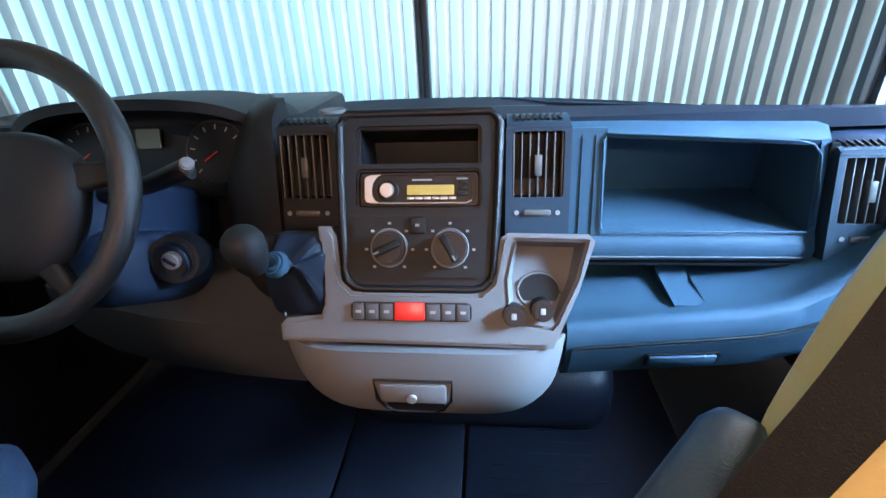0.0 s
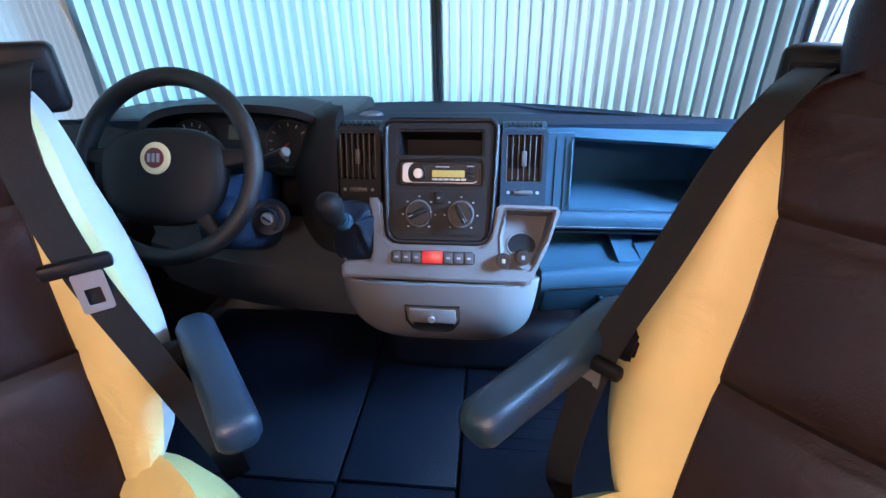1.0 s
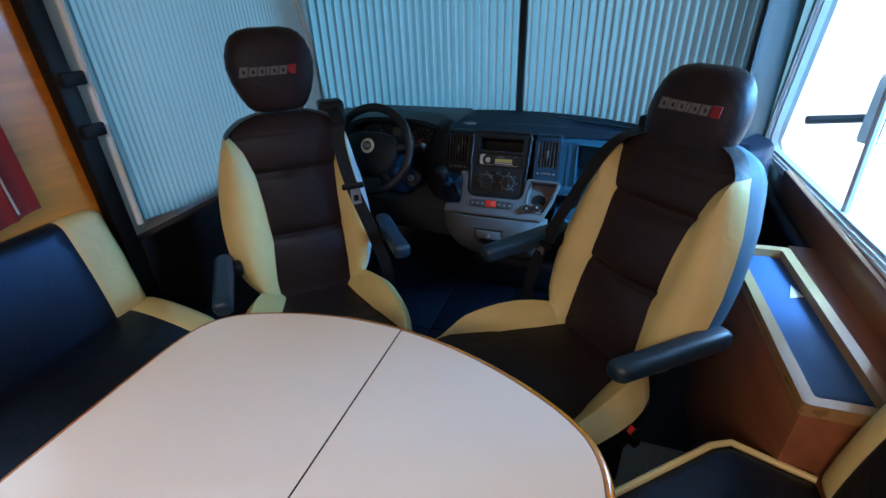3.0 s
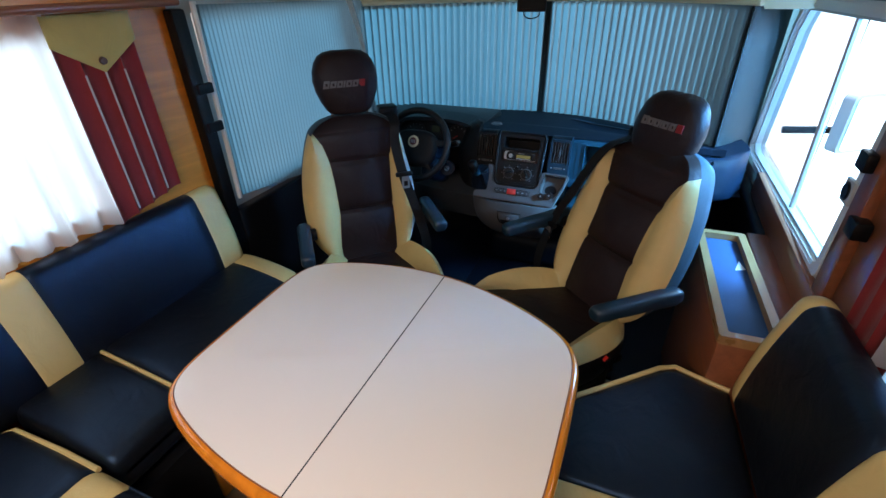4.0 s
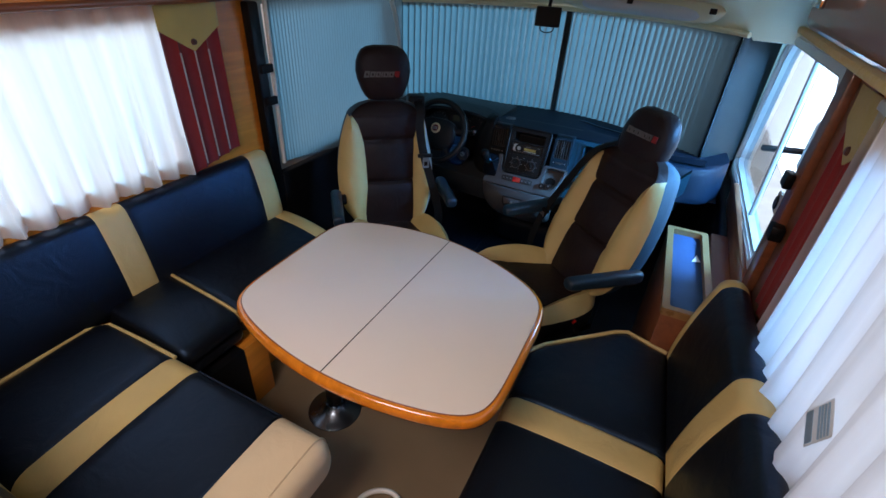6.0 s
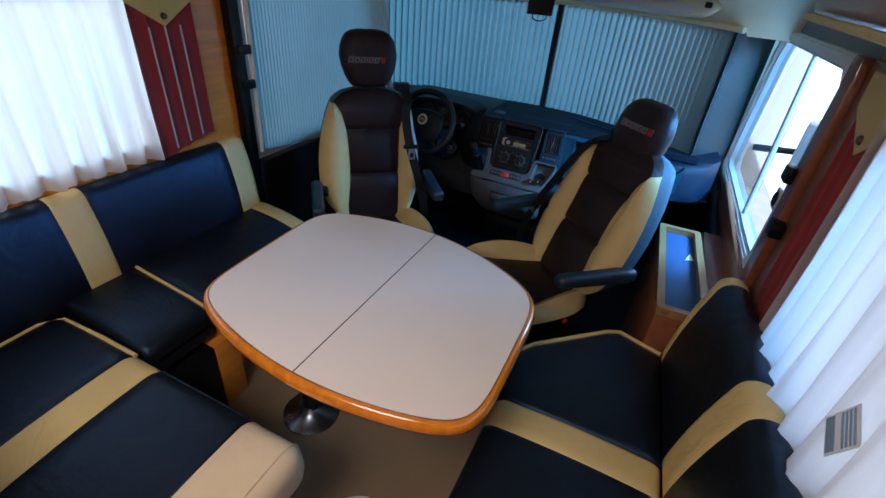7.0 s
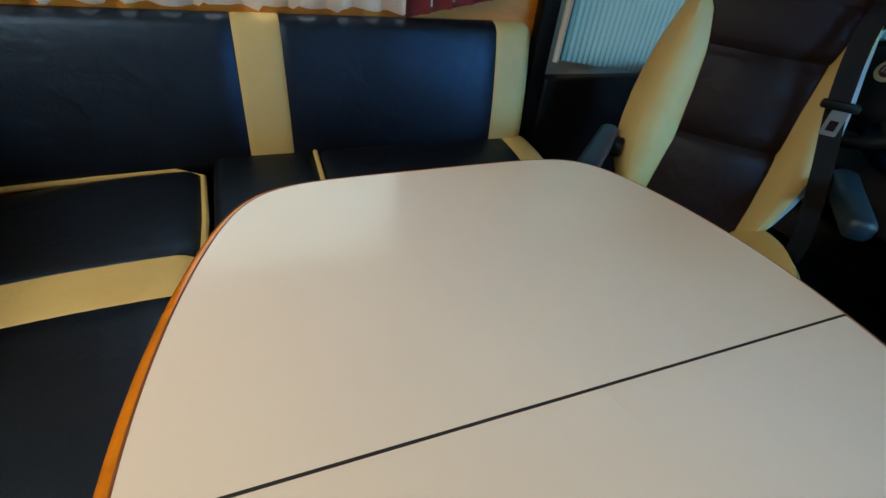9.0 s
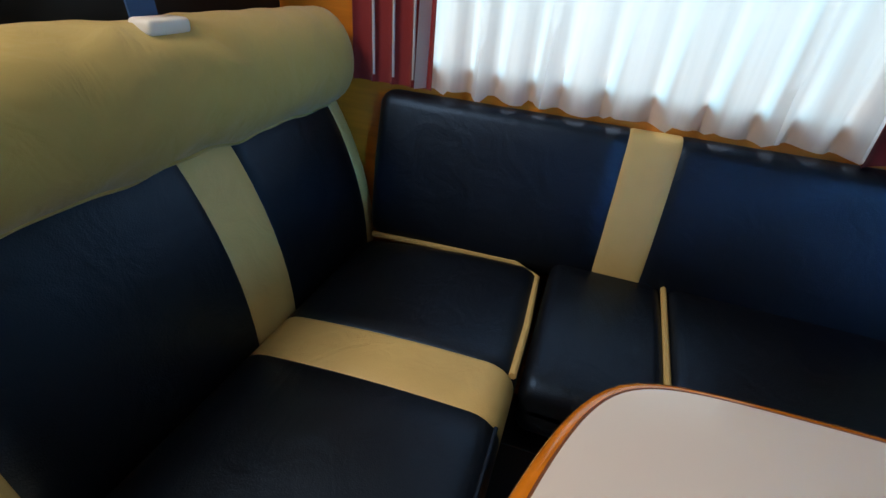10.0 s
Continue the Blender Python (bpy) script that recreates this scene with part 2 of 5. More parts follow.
def loft_parts(rows, key, looks, parent):
    """A closed loft cut into parts: key(row, column) names the part; looks gives its material and label."""
    n = len(rows[0])
    made = {}

    def vert(name, p, tag):
        bm, seen = made.setdefault(name, (bmesh.new(), {}))
        if tag not in seen:
            seen[tag] = bm.verts.new(p)
        return seen[tag]

    for i in range(len(rows) - 1):
        for j in range(n):
            k = (j + 1) % n
            name = key(i, j)
            made.setdefault(name, (bmesh.new(), {}))[0].faces.new([vert(name, rows[a][c], (a, c)) for a, c in ((i, j), (i, k), (i + 1, k), (i + 1, j))])
    for i, r in ((0, 0), (len(rows) - 1, len(rows) - 2)):
        mid = sum((Vector(p) for p in rows[i]), Vector()) / n
        for j in range(n):
            name = key(r, j)
            made[name][0].faces.new([vert(name, rows[i][j], (i, j)), vert(name, rows[i][(j + 1) % n], (i, (j + 1) % n)), vert(name, mid, (i, -1))])
    obs = {}
    for name, (bm, _) in made.items():
        mat, label = looks[name]
        bmesh.ops.remove_doubles(bm, verts=bm.verts, dist=1e-5)
        obs[name] = part(name.split("|")[0], bm, mat, parent, label, 60)
    return obs


def tube(points, r, seg=10, closed=False):
    pts = [Vector(p) for p in points]
    rows = []
    n = len(pts)
    up = Vector((0.123, 0.31, 1)).normalized()
    for i, p in enumerate(pts):
        d = (pts[(i + 1) % n] - pts[i - 1]) if closed else (pts[min(i + 1, n - 1)] - pts[max(i - 1, 0)])
        d.normalize()
        a = d.cross(up).normalized()
        b = d.cross(a).normalized()
        rad = r(i / (n - 1)) if callable(r) else r
        rows.append([p + rad * (math.cos(q) * a + math.sin(q) * b) for q in [2 * math.pi * s / seg for s in range(seg)]])
    if closed:
        rows.append(rows[0])
    bm = loft(rows, True, not closed)
    if closed:
        bmesh.ops.remove_doubles(bm, verts=bm.verts, dist=1e-6)
    return bm


def ribbon(points, side, width, thick):
    """A flat band along points; side is its sideways direction, or one for each point."""
    rows = []
    pts = [Vector(p) for p in points]
    for i, p in enumerate(pts):
        d = (pts[min(i + 1, len(pts) - 1)] - pts[max(i - 1, 0)]).normalized()
        s = Vector(side[i] if isinstance(side, list) else side).normalized()
        nrm = d.cross(s).normalized()
        rows.append([p + s * width / 2 * a + nrm * thick / 2 * b for a, b in ((-1, -1), (1, -1), (1, 1), (-1, 1))])
    return loft(rows)


def smooth_line(points, n=8):
    """A Catmull-Rom line through points."""
    p = [Vector(q) for q in points]
    p = [2 * p[0] - p[1]] + p + [2 * p[-1] - p[-2]]
    out = []
    for i in range(1, len(p) - 2):
        for s in range(n):
            t = s / n
            a, b, c, d = p[i - 1:i + 3]
            out.append(0.5 * (2 * b + (c - a) * t + (2 * a - 5 * b + 4 * c - d) * t * t + (3 * b - 3 * c + d - a) * t ** 3))
    return out + [p[-2]]


def plate(outer, holes, thick, bevel=0.0):
    """A plate in the local x-z plane with holes, from y = 0 back to y = thick."""
    bm = bmesh.new()
    edges = []
    for ring in [outer, *holes]:
        vs = [bm.verts.new((x, 0, z)) for x, z in ring]
        edges += [bm.edges.new((a, b)) for a, b in zip(vs, vs[1:] + vs[:1])]
    bmesh.ops.triangle_fill(bm, use_beauty=True, edges=edges, normal=(0, -1, 0))
    got = bmesh.ops.extrude_face_region(bm, geom=list(bm.faces))
    bmesh.ops.translate(bm, verts=[g for g in got["geom"] if isinstance(g, bmesh.types.BMVert)], vec=(0, thick, 0))
    if bevel:
        bm.normal_update()
        front = [e for e in bm.edges if all(abs(v.co.y) < 1e-7 for v in e.verts) and any(abs(f.normal.y) < 0.5 for f in e.link_faces)]
        bmesh.ops.bevel(bm, geom=front, offset=bevel, segments=2, affect="EDGES", clamp_overlap=True)
    return bm


def rounded(x0, z0, x1, z1, r, n=5):
    ring = []
    for cx, cz, a in ((x1 - r, z1 - r, 0), (x0 + r, z1 - r, 90), (x0 + r, z0 + r, 180), (x1 - r, z0 + r, 270)):
        ring += [(cx + r * math.cos(radians(a + 90 * k / n)), cz + r * math.sin(radians(a + 90 * k / n))) for k in range(n + 1)]
    return ring


def rrect(hw, hh, r, n=4):
    """A rounded rectangle round the origin, as pairs."""
    r = min(r, hw * 0.98, hh * 0.98)
    return rounded(-hw, -hh, hw, hh, r, n)


def soft_rect(hw, hh, r, n, cut=8):
    """rrect with points along its straight sides, so that cushions can swell."""
    ring = rrect(hw, hh, r, n)
    out = []
    for k, (a, b) in enumerate(zip(ring, ring[1:] + ring[:1])):
        out.append(a)
        if (k + 1) % (n + 1) == 0:
            out += [(a[0] + (b[0] - a[0]) * q / cut, a[1] + (b[1] - a[1]) * q / cut) for q in range(1, cut)]
    return out


def extrude_x(profile, x0, x1, bevel=0.0):
    bm = loft([[Vector((x, y, z)) for y, z in profile] for x in (x0, x1)])
    bmesh.ops.remove_doubles(bm, verts=bm.verts, dist=1e-6)
    return bm


def sheet(fn, nu, nv, thick=0.0):
    """A surface fn(u, v), u and v from 0 to 1; with thick it becomes a solid by its normals."""
    bm = bmesh.new()
    vs = [[bm.verts.new(fn(i / nu, j / nv)) for j in range(nv + 1)] for i in range(nu + 1)]
    for i in range(nu):
        for j in range(nv):
            bm.faces.new((vs[i][j], vs[i + 1][j], vs[i + 1][j + 1], vs[i][j + 1]))
    if thick:
        bm.normal_update()
        bmesh.ops.solidify(bm, geom=list(bm.faces), thickness=thick)
    return bm


def long_cushion(parent, length, cuts, section, looks, r=0.03, step=0.06):
    """A cushion along t from 0 to length; section(t, shrink) gives a ring; cuts: (end, key) along it."""
    ts = set()
    for k in range(5):
        d = r * (1 - math.cos(radians(90 * k / 4)))
        ts |= {round(d, 5), round(length - d, 5)}
    t = r + step
    while t < length - r:
        ts.add(round(t, 5))
        t += step
    for end, _ in cuts[:-1]:
        ts = {q for q in ts if abs(q - end) > 0.008} | {round(end - 0.004, 5), end, round(end + 0.004, 5)}
    ts = sorted(ts)
    rows = []
    for t in ts:
        d = min(t, length - t)
        s = r - math.sqrt(max(r * r - (r - min(d, r)) ** 2, 0))
        for end, _ in cuts[:-1]:
            if abs(t - end) < 1e-6:
                s += 0.003
        rows.append(section(t, s))

    def key(i, j):
        mid = (ts[i] + ts[i + 1]) / 2
        for end, k in cuts:
            if mid < end:
                return k
        return cuts[-1][1]

    return loft_parts(rows, key, looks, parent)

# ---- the setting ----
LEFT, RIGHT, REAR, ROOF = -1.14, 1.14, -3.4, 2.02


def wall_plate(x, outer, holes, thick):
    """A wall in the y-z plane at x, going outwards by thick (signed)."""
    bm = plate(outer, holes, abs(thick))
    m = Matrix(((0, 1 if thick > 0 else -1, 0, x), (1, 0, 0, 0), (0, 0, 1, 0), (0, 0, 0, 1)))
    bm.transform(m)
    return bm


structure("floor", box((LEFT - 0.03, REAR, -0.04), (RIGHT + 0.03, 0.12, 0.0), 0), VINYL_FLOOR, "brown grey vinyl floor of the living area", "floor")
structure("floor_cab", box((LEFT - 0.03, 0.12, -0.05), (RIGHT + 0.03, 1.7, -0.012), 0), BLACK, "black cab floor below the rubber mats", "floor")

# left wall of the living area with the curtained window
structure("wall_left", wall_plate(LEFT, [(REAR, 0), (-0.2, 0), (-0.2, ROOF), (REAR, ROOF)], [rounded(-1.66, 0.94, -0.56, 1.46, 0.06)], -0.035), WOOD, "orange wood veneer side wall with a window opening", "wall")
structure("wall_left_cab", wall_plate(LEFT, [(-0.2, 0), (1.72, 0), (1.72, 0.74), (1.22, 0.76), (1.10, ROOF), (-0.2, ROOF)], [[(-0.1, 0.76), (1.16, 0.77), (1.04, 1.5), (-0.1, 1.5)]], -0.05), PALE, "pale cab side wall with a window behind the blind", "wall")
# right wall
structure("wall_right", wall_plate(RIGHT, [(REAR, 0), (-0.13, 0), (-0.13, ROOF), (REAR, ROOF)], [rounded(-1.75, 0.92, -0.55, 1.46, 0.06)], 0.035), WOOD, "orange wood veneer side wall with a window opening", "wall")
win_out = [(-0.13, 0), (1.72, 0), (1.72, ROOF), (-0.13, ROOF)]
win_hole = [(0.03, 0.80), (0.06, 0.775), (1.36, 0.725), (1.42, 0.76), (1.30, 1.36), (1.22, 1.46), (0.06, 1.48), (0.0, 1.43)]
structure("wall_right_cab", wall_plate(RIGHT, win_out, [win_hole], 0.05), LINING, "grey green cab side wall round the side window", "wall")
structure("wall_rear", box((LEFT, REAR - 0.04, 0), (RIGHT, REAR, ROOF), 0), WOOD, "orange wood rear partition of the motorhome", "wall")
# The opening is out of view, added for the fill lamp above it.
bm = plate([(LEFT, REAR), (RIGHT, REAR), (RIGHT, 1.9), (LEFT, 1.9)], [rounded(-0.2, -2.7, 0.5, -2.0, 0.04)], 0.04)
bm.transform(Matrix(((1, 0, 0, 0), (0, 0, 1, 0), (0, 1, 0, ROOF), (0, 0, 0, 1))))
structure("ceiling", bm, CEILING, "cream ceiling panel with an opening for the added rooflight", "ceiling")


# Unseen board added to stop light leaking in under the dashboard.
structure("wall_front", box((LEFT, 1.66, -0.05), (RIGHT, 1.72, 0.80), 0), BLACK, "unseen black board blocking light below the windscreen", "wall")


# front shell round the windscreen
def front_curve(x):
    return 1.57 - 0.42 * abs((x + 0.1) / 0.9) ** 2.2


def cab_ceiling(u, v):
    x = -1.14 + 2.28 * u
    y = 0.05 + (front_curve(max(min(x, 0.9), -1.1)) + 0.08 - 0.05) * v
    return Vector((x, y, 1.715 - 0.235 * v ** 4 + 0.008 * math.cos(3.1 * x)))


structure("ceiling_cab", sheet(cab_ceiling, 24, 16, 0.03), CEILING, "cream moulded underside of the drop-down bed over the cab", "ceiling")
structure("trim_bed_edge", box((-1.13, 0.0, 1.69), (1.13, 0.08, 1.79), 0.02, 3), CEILING, "cream rounded rear edge of the drop-down bed", "trim")


def pleats(points, z0, z1, amp, pitch, jitter=0.0):
    """A zigzag sheet along a plan line, from z0(s) up to z1(s)."""
    pts = [Vector(p) for p in points]
    seg = [(b - a).length for a, b in zip(pts, pts[1:])]
    total = sum(seg)
    n = int(total / pitch) * 2

    def at(s):
        for a, b, q in zip(pts, pts[1:], seg):
            if s <= q:
                return a + (b - a) * (s / q), (b - a).normalized()
            s -= q
        return pts[-1], (pts[-1] - pts[-2]).normalized()

    bm = bmesh.new()
    prev = None
    rng = random.Random(3)
    for i in range(n + 1):
        s = total * i / n
        p, d = at(s)
        off = Vector((-d.y, d.x)) * (amp if i % 2 else -amp) * (1 + rng.uniform(-jitter, jitter))
        f = s / total
        col = [bm.verts.new((p.x + off.x, p.y + off.y, z0(f) + (z1(f) - z0(f)) * k / 4)) for k in range(5)]
        if prev:
            for k in range(4):
                bm.faces.new((prev[k], col[k], col[k + 1], prev[k + 1]))
        prev = col
    return bm


def line(x0, x1, n=40):
    return [(x0 + (x1 - x0) * k / n, front_curve(x0 + (x1 - x0) * k / n)) for k in range(n + 1)]


blind = thing("windscreen_blind", "white pleated windscreen blind, drawn shut in two halves", "blind")
for x0, x1 in ((-1.09, -0.109), (-0.091, 0.905)):
    part("pleated_screen", pleats(line(x0, x1), lambda f: 0.80, lambda f: 1.475, 0.015, 0.041, 0.10), BLIND, blind, "white translucent pleated cloth, daylight blue painted in", 5)
for x in (-0.109, -0.091):
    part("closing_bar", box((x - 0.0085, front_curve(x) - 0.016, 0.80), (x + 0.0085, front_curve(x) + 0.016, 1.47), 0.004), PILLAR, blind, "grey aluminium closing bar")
part("top_rail", tube([(x, y - 0.012, 1.478) for x, y in line(-1.08, 0.915)], 0.014, 8), CEILING, blind, "cream curved top rail")
part("bottom_rail", tube([(x, y, 0.80) for x, y in line(-1.08, 0.915)], 0.012, 8), PLASTIC, blind, "dark bottom rail")

side_blind = thing("side_window_blind", "white finely pleated side window blind, drawn shut", "blind")
part("pleated_screen", pleats([(-1.10, -0.12), (-1.105, 0.4), (-1.10, 1.085)], lambda f: 0.755 - 0.06 * min(f * 2.6, 1), lambda f: 1.53 - 0.03 * f, 0.0014, 0.022, 0.3), BLIND, side_blind, "white translucent pleated cloth, daylight blue painted in", 5)
part("closing_bar", tube([(-1.095, -0.135, 0.75), (-1.095, -0.118, 1.54)], 0.011, 8), WHITE, side_blind, "white closing bar")
part("closing_bar", tube([(-1.115, -0.105, 0.75), (-1.115, -0.09, 1.54)], 0.007, 8), WHITE, side_blind, "white closing bar")
structure("trim_pillar_left", ribbon(smooth_line([(-1.09, 0.93, 1.50), (-1.10, 1.02, 1.30), (-1.10, 1.09, 1.0), (-1.09, 1.14, 0.78)], 5), (0.2, 1, 0), 0.028, 0.02), WHITE, "white windscreen pillar rail", "trim")


def pillar(u, v):
    return Vector((0.895 + 0.225 * u, 1.05 + 0.40 * u ** 1.3, 0.745 + 0.745 * v - 0.02 * u * v))


structure("trim_pillar_right", sheet(pillar, 10, 6, 0.02), PILLAR, "windscreen pillar lining, darkened against the window lamp", "trim")

post = thing("blind_rail", "black side blind rail with two brackets on wood wall", "rail")
part("post", box((-1.135, -0.225, 0.30), (-1.085, -0.165, 1.52), 0.01), BLACK, post)
for z in (1.24, 1.09):
    part("bracket", box((-1.085, -0.215, z - 0.02), (-1.065, -0.145, z + 0.02), 0.006), BLACK, post)

# lockers above the windows
lock = thing("overhead_locker", "orange wood overhead locker above the curtained window", "locker")
part("body", box((-1.138, REAR + 0.01, 1.535), (-1.05, -0.21, 1.97), 0.015, 3), WOOD, lock)
part("lower_edge", tube([(-1.057, REAR + 0.05, 1.545), (-1.057, -0.215, 1.545)], 0.014, 10), DARKWOOD, lock, "rounded red brown lower edge")
lock = thing("overhead_locker", "brown wood overhead locker with a pale lower trim", "locker")
part("body", box((0.955, REAR + 0.01, 1.60), (1.138, -0.02, 1.97), 0.03, 3), DARKWOOD, lock)
part("lower_edge", box((0.945, REAR + 0.05, 1.588), (0.968, -0.03, 1.606), 0.006), CREAM_CLOTH, lock, "pale lower trim strip")
part("handle", box((0.942, -0.22, 1.66), (0.956, -0.10, 1.69), 0.005), CHROME, lock, "chrome handle")

# left cab door lining and window sill
structure("trim_door_left", box((-1.139, -0.165, 0.0), (-1.085, 1.55, 0.70), 0.012, 3), BLACK, "black lower cab side lining", "trim")
structure("trim_door_right", box((1.06, 0.12, 0.0), (1.135, 1.5, 0.64), 0.03, 3), BLACK, "black lower cab side lining", "trim")

# right cab window
w = tagged(new("window_1"), "white framed cab side window, its pane slid partly open", "window", "", "structure")
m_right = Matrix(((0, 1, 0, RIGHT - 0.025), (1, 0, 0, 0), (0, 0, 1, 0), (0, 0, 0, 1)))


def scaled(ring, f, c=(0.7, 1.1)):
    return [(c[0] + (y - c[0]) * f[0], c[1] + (z - c[1]) * f[1]) for y, z in ring]


part("window_frame", moved(plate(scaled(win_hole, (1.06, 1.09)), [scaled(win_hole, (0.985, 0.975))], 0.05, 0.008), m_right), WHITE, w, "white moulded window frame")
part("rubber_seal", moved(plate(scaled(win_hole, (0.985, 0.975)), [scaled(win_hole, (0.968, 0.945))], 0.03), m_right @ Matrix.Translation((0, 0.02, 0))), PALE, w, "grey rubber seal")
part("sliding_bar", tube([(1.15, 0.53, 0.76), (1.15, 0.60, 1.46)], 0.012, 8), PALE, w, "grey upright bar of the sliding pane")
pane = part("pane", box((1.160, 0.55, 0.76), (1.164, 1.38, 1.45), 0), GLASS, w, "clear sliding pane")
pane.visible_shadow = False
knob = thing("window_latch", "dark round window latch on a pale base", "latch")
part("base", box((1.105, -0.015, 1.013), (1.118, 0.050, 1.083), 0.004), PALE, knob)
part("knob", cylinder((1.10, 0.018, 1.048), (1.118, 0.018, 1.048), 0.026, 0.03, 18, 0.004), BLACK, knob)
rail = thing("blind_bracket", "small black blind bracket screwed to wood wall", "bracket", "blind brackets")
part("clip", box((1.072, -0.105, 1.140), (1.099, -0.042, 1.190), 0.006), BLACK, rail)
rail = thing("blind_bracket", "small black blind bracket screwed to wood wall", "bracket", "blind brackets")
part("clip", box((1.084, -0.175, 0.982), (1.125, -0.112, 1.032), 0.006), BLACK, rail)
structure("window_sill_right", box((1.02, -0.2, 0.62), (1.115, 0.50, 0.655), 0.008), DARKWOOD, "red brown wood sill below the cab window", "sill")
structure("trim_right_panel", box((1.095, -0.22, 0.64), (1.125, 0.98, 0.76), 0.008), DARKWOOD, "red brown wood strip below the window frame", "trim")
# Darker veneer paints the shadow on this upright.
structure("trim_right_upright", box((1.10, -0.13, 0.70), (1.139, -0.045, 1.52), 0.01), DARKWOOD, "wood upright beside the cab window, darkened for its shadow", "trim")

# Dark sheet over the orange wall paints its backlit shade.
structure("trim_right_panel_upper", box((1.126, -0.31, 0.70), (1.1395, -0.132, 1.52), 0.003), DARKWOOD, "wood panel between curtain and cab window, darkened as backlit", "trim")

# outside
structure("ground", box((-400, -400, -0.9), (400, 400, -0.75), 0), ASPHALT, "pale sunlit yard outside", "ground")
# Added glowing board that keeps the window view bright.
structure("backdrop", box((2.4, 0.6, -0.75), (2.6, 16, 3.2), 0), GLOW, "glowing backdrop added outside the cab window", "backdrop")
mir = thing("side_mirror", "grey exterior rear view mirror outside the cab window", "mirror")
part("housing", moved(plate(rounded(-0.1, -0.14, 0.1, 0.14, 0.03), [], 0.06, 0.01), pose(1.50, 1.22, 0.96, 0, 0, 35)), PALE, mir)
part("mirror_glass", moved(plate(rounded(-0.085, -0.125, 0.085, 0.125, 0.02), [], 0.004), pose(1.50, 1.22, 0.96, 0, 0, 35) @ Matrix.Translation((0, -0.006, 0))), CHROME, mir, "reflecting mirror glass")
part("arm", tube([(1.2, 1.24, 0.9), (1.50, 1.26, 0.92)], 0.018, 8), BLACK, mir)

# ---- curtains ----


def net_curtain(name, x, y0, y1, z0, z1, side, label):
    """A gathered sheer net on the window; side is +1 when the room lies to +x."""
    c = thing(name, label, "curtain")
    rng = random.Random(5)
    n = int(abs(y1 - y0) / 0.012)
    ph = [rng.uniform(0, 6.28) for _ in range(3)]

    def fn(u, v):
        y = y0 + (y1 - y0) * u
        fold = 0.014 * math.sin(y * 70 + ph[0] + 1.6 * math.sin(y * 9)) + 0.005 * math.sin(y * 118 + ph[1])
        spread = 0.55 + 1.15 * (1 - v) ** 3
        saw = (y * 7.6 + 0.3 * math.sin(y * 13)) % 1.0
        hem = 0.014 * saw * (1 - v) ** 6
        return Vector((x + side * fold * spread, y, z0 - hem + (z1 - z0) * v))

    part("net", sheet(fn, n, 26), SHEER, c, "white sheer net with a wavy hem", 80)
    part("curtain_rail", box((x - 0.012, y0, z1 - 0.006), (x + 0.012, y1, z1 + 0.016), 0.004), WHITE, c)
    return c


net_curtain("net_curtain", -1.105, -1.62, -0.632, 0.886, 1.545, 1, "white sheer net curtain glowing in front of the window")
net_curtain("net_curtain", 1.085, -2.1, -0.52, 0.872, 1.50, -1, "white sheer net curtain hanging behind the bench backrest")


def curtain_panel(x, y0, y1, z0, z1, side, label, slope, light_lines=(0.25, 0.5, 0.75)):
    c = thing("side_curtain", label, "curtain", "dark red side curtains")

    def fn(u, v):
        y = y0 + (y1 - y0) * u
        ridge = abs(((u * 4.0) % 1.0) - 0.5) * 2
        z = z0 + slope * u * (1 - v) + (z1 - z0) * v
        return Vector((x + side * (0.004 + 0.012 * ridge ** 3), y, z))

    part("pleated_cloth", sheet(fn, 64, 10, 0.002), RED_CLOTH, c, "dark red pleated cloth", 60)
    n = 10
    mid = (y0 + y1) / 2

    def flap(u, v):
        y = y0 - 0.006 + (y1 - y0 + 0.012) * u
        drop = 0.075 + 0.085 * (1 - abs(2 * u - 1))
        return Vector((x + side * (0.022 + 0.004 * v), y, z1 - drop + (drop + 0.01) * v))

    part("pelmet_flap", sheet(flap, 16, 4, 0.004), CREAM_CLOTH, c, "cream pointed pelmet flap")
    part("button", cylinder((x + side * 0.022, mid, z1 - 0.125), (x + side * 0.034, mid, z1 - 0.125), 0.013, 0.010, 16, 0.002), BUTTON_BROWN, c, "brown button")
    # Pale tubes paint the light that glints between the folds.
    for f in light_lines:
        y = y0 + (y1 - y0) * f
        part("light_line", tube([(x + side * 0.019, y, z1 - 0.16), (x + side * 0.019, y + 0.006, z0 + slope * f + 0.02)], 0.0034, 6), PALE_VINYL, c, "thin pale line for light caught in the pleats")
    return c


curtain_panel(-1.12, -0.648, -0.388, 0.862, 1.515, 1, "dark red side curtain with cream pelmet flap and button", 0.055)
curtain_panel(-1.12, -1.80, -1.585, 0.875, 1.515, 1, "dark red side curtain beside the rear bench", 0.0)
curtain_panel(1.12, -0.56, -0.30, 0.80, 1.50, -1, "dark red side curtain with cream pelmet flap on the entry side", 0.02, ())

tag = thing("curtain_label", "blue and white striped paper label on net curtain", "label")
m_tag = Matrix(((0, 1, 0, 1.071), (1, 0, 0, -1.06), (0, 0, 1, 1.06), (0, 0, 0, 1))) @ Matrix.Rotation(radians(-28), 4, "Y")
part("paper", moved(plate(rounded(-0.035, -0.05, 0.035, 0.05, 0.004), [], 0.0006), m_tag), PAPER, tag)
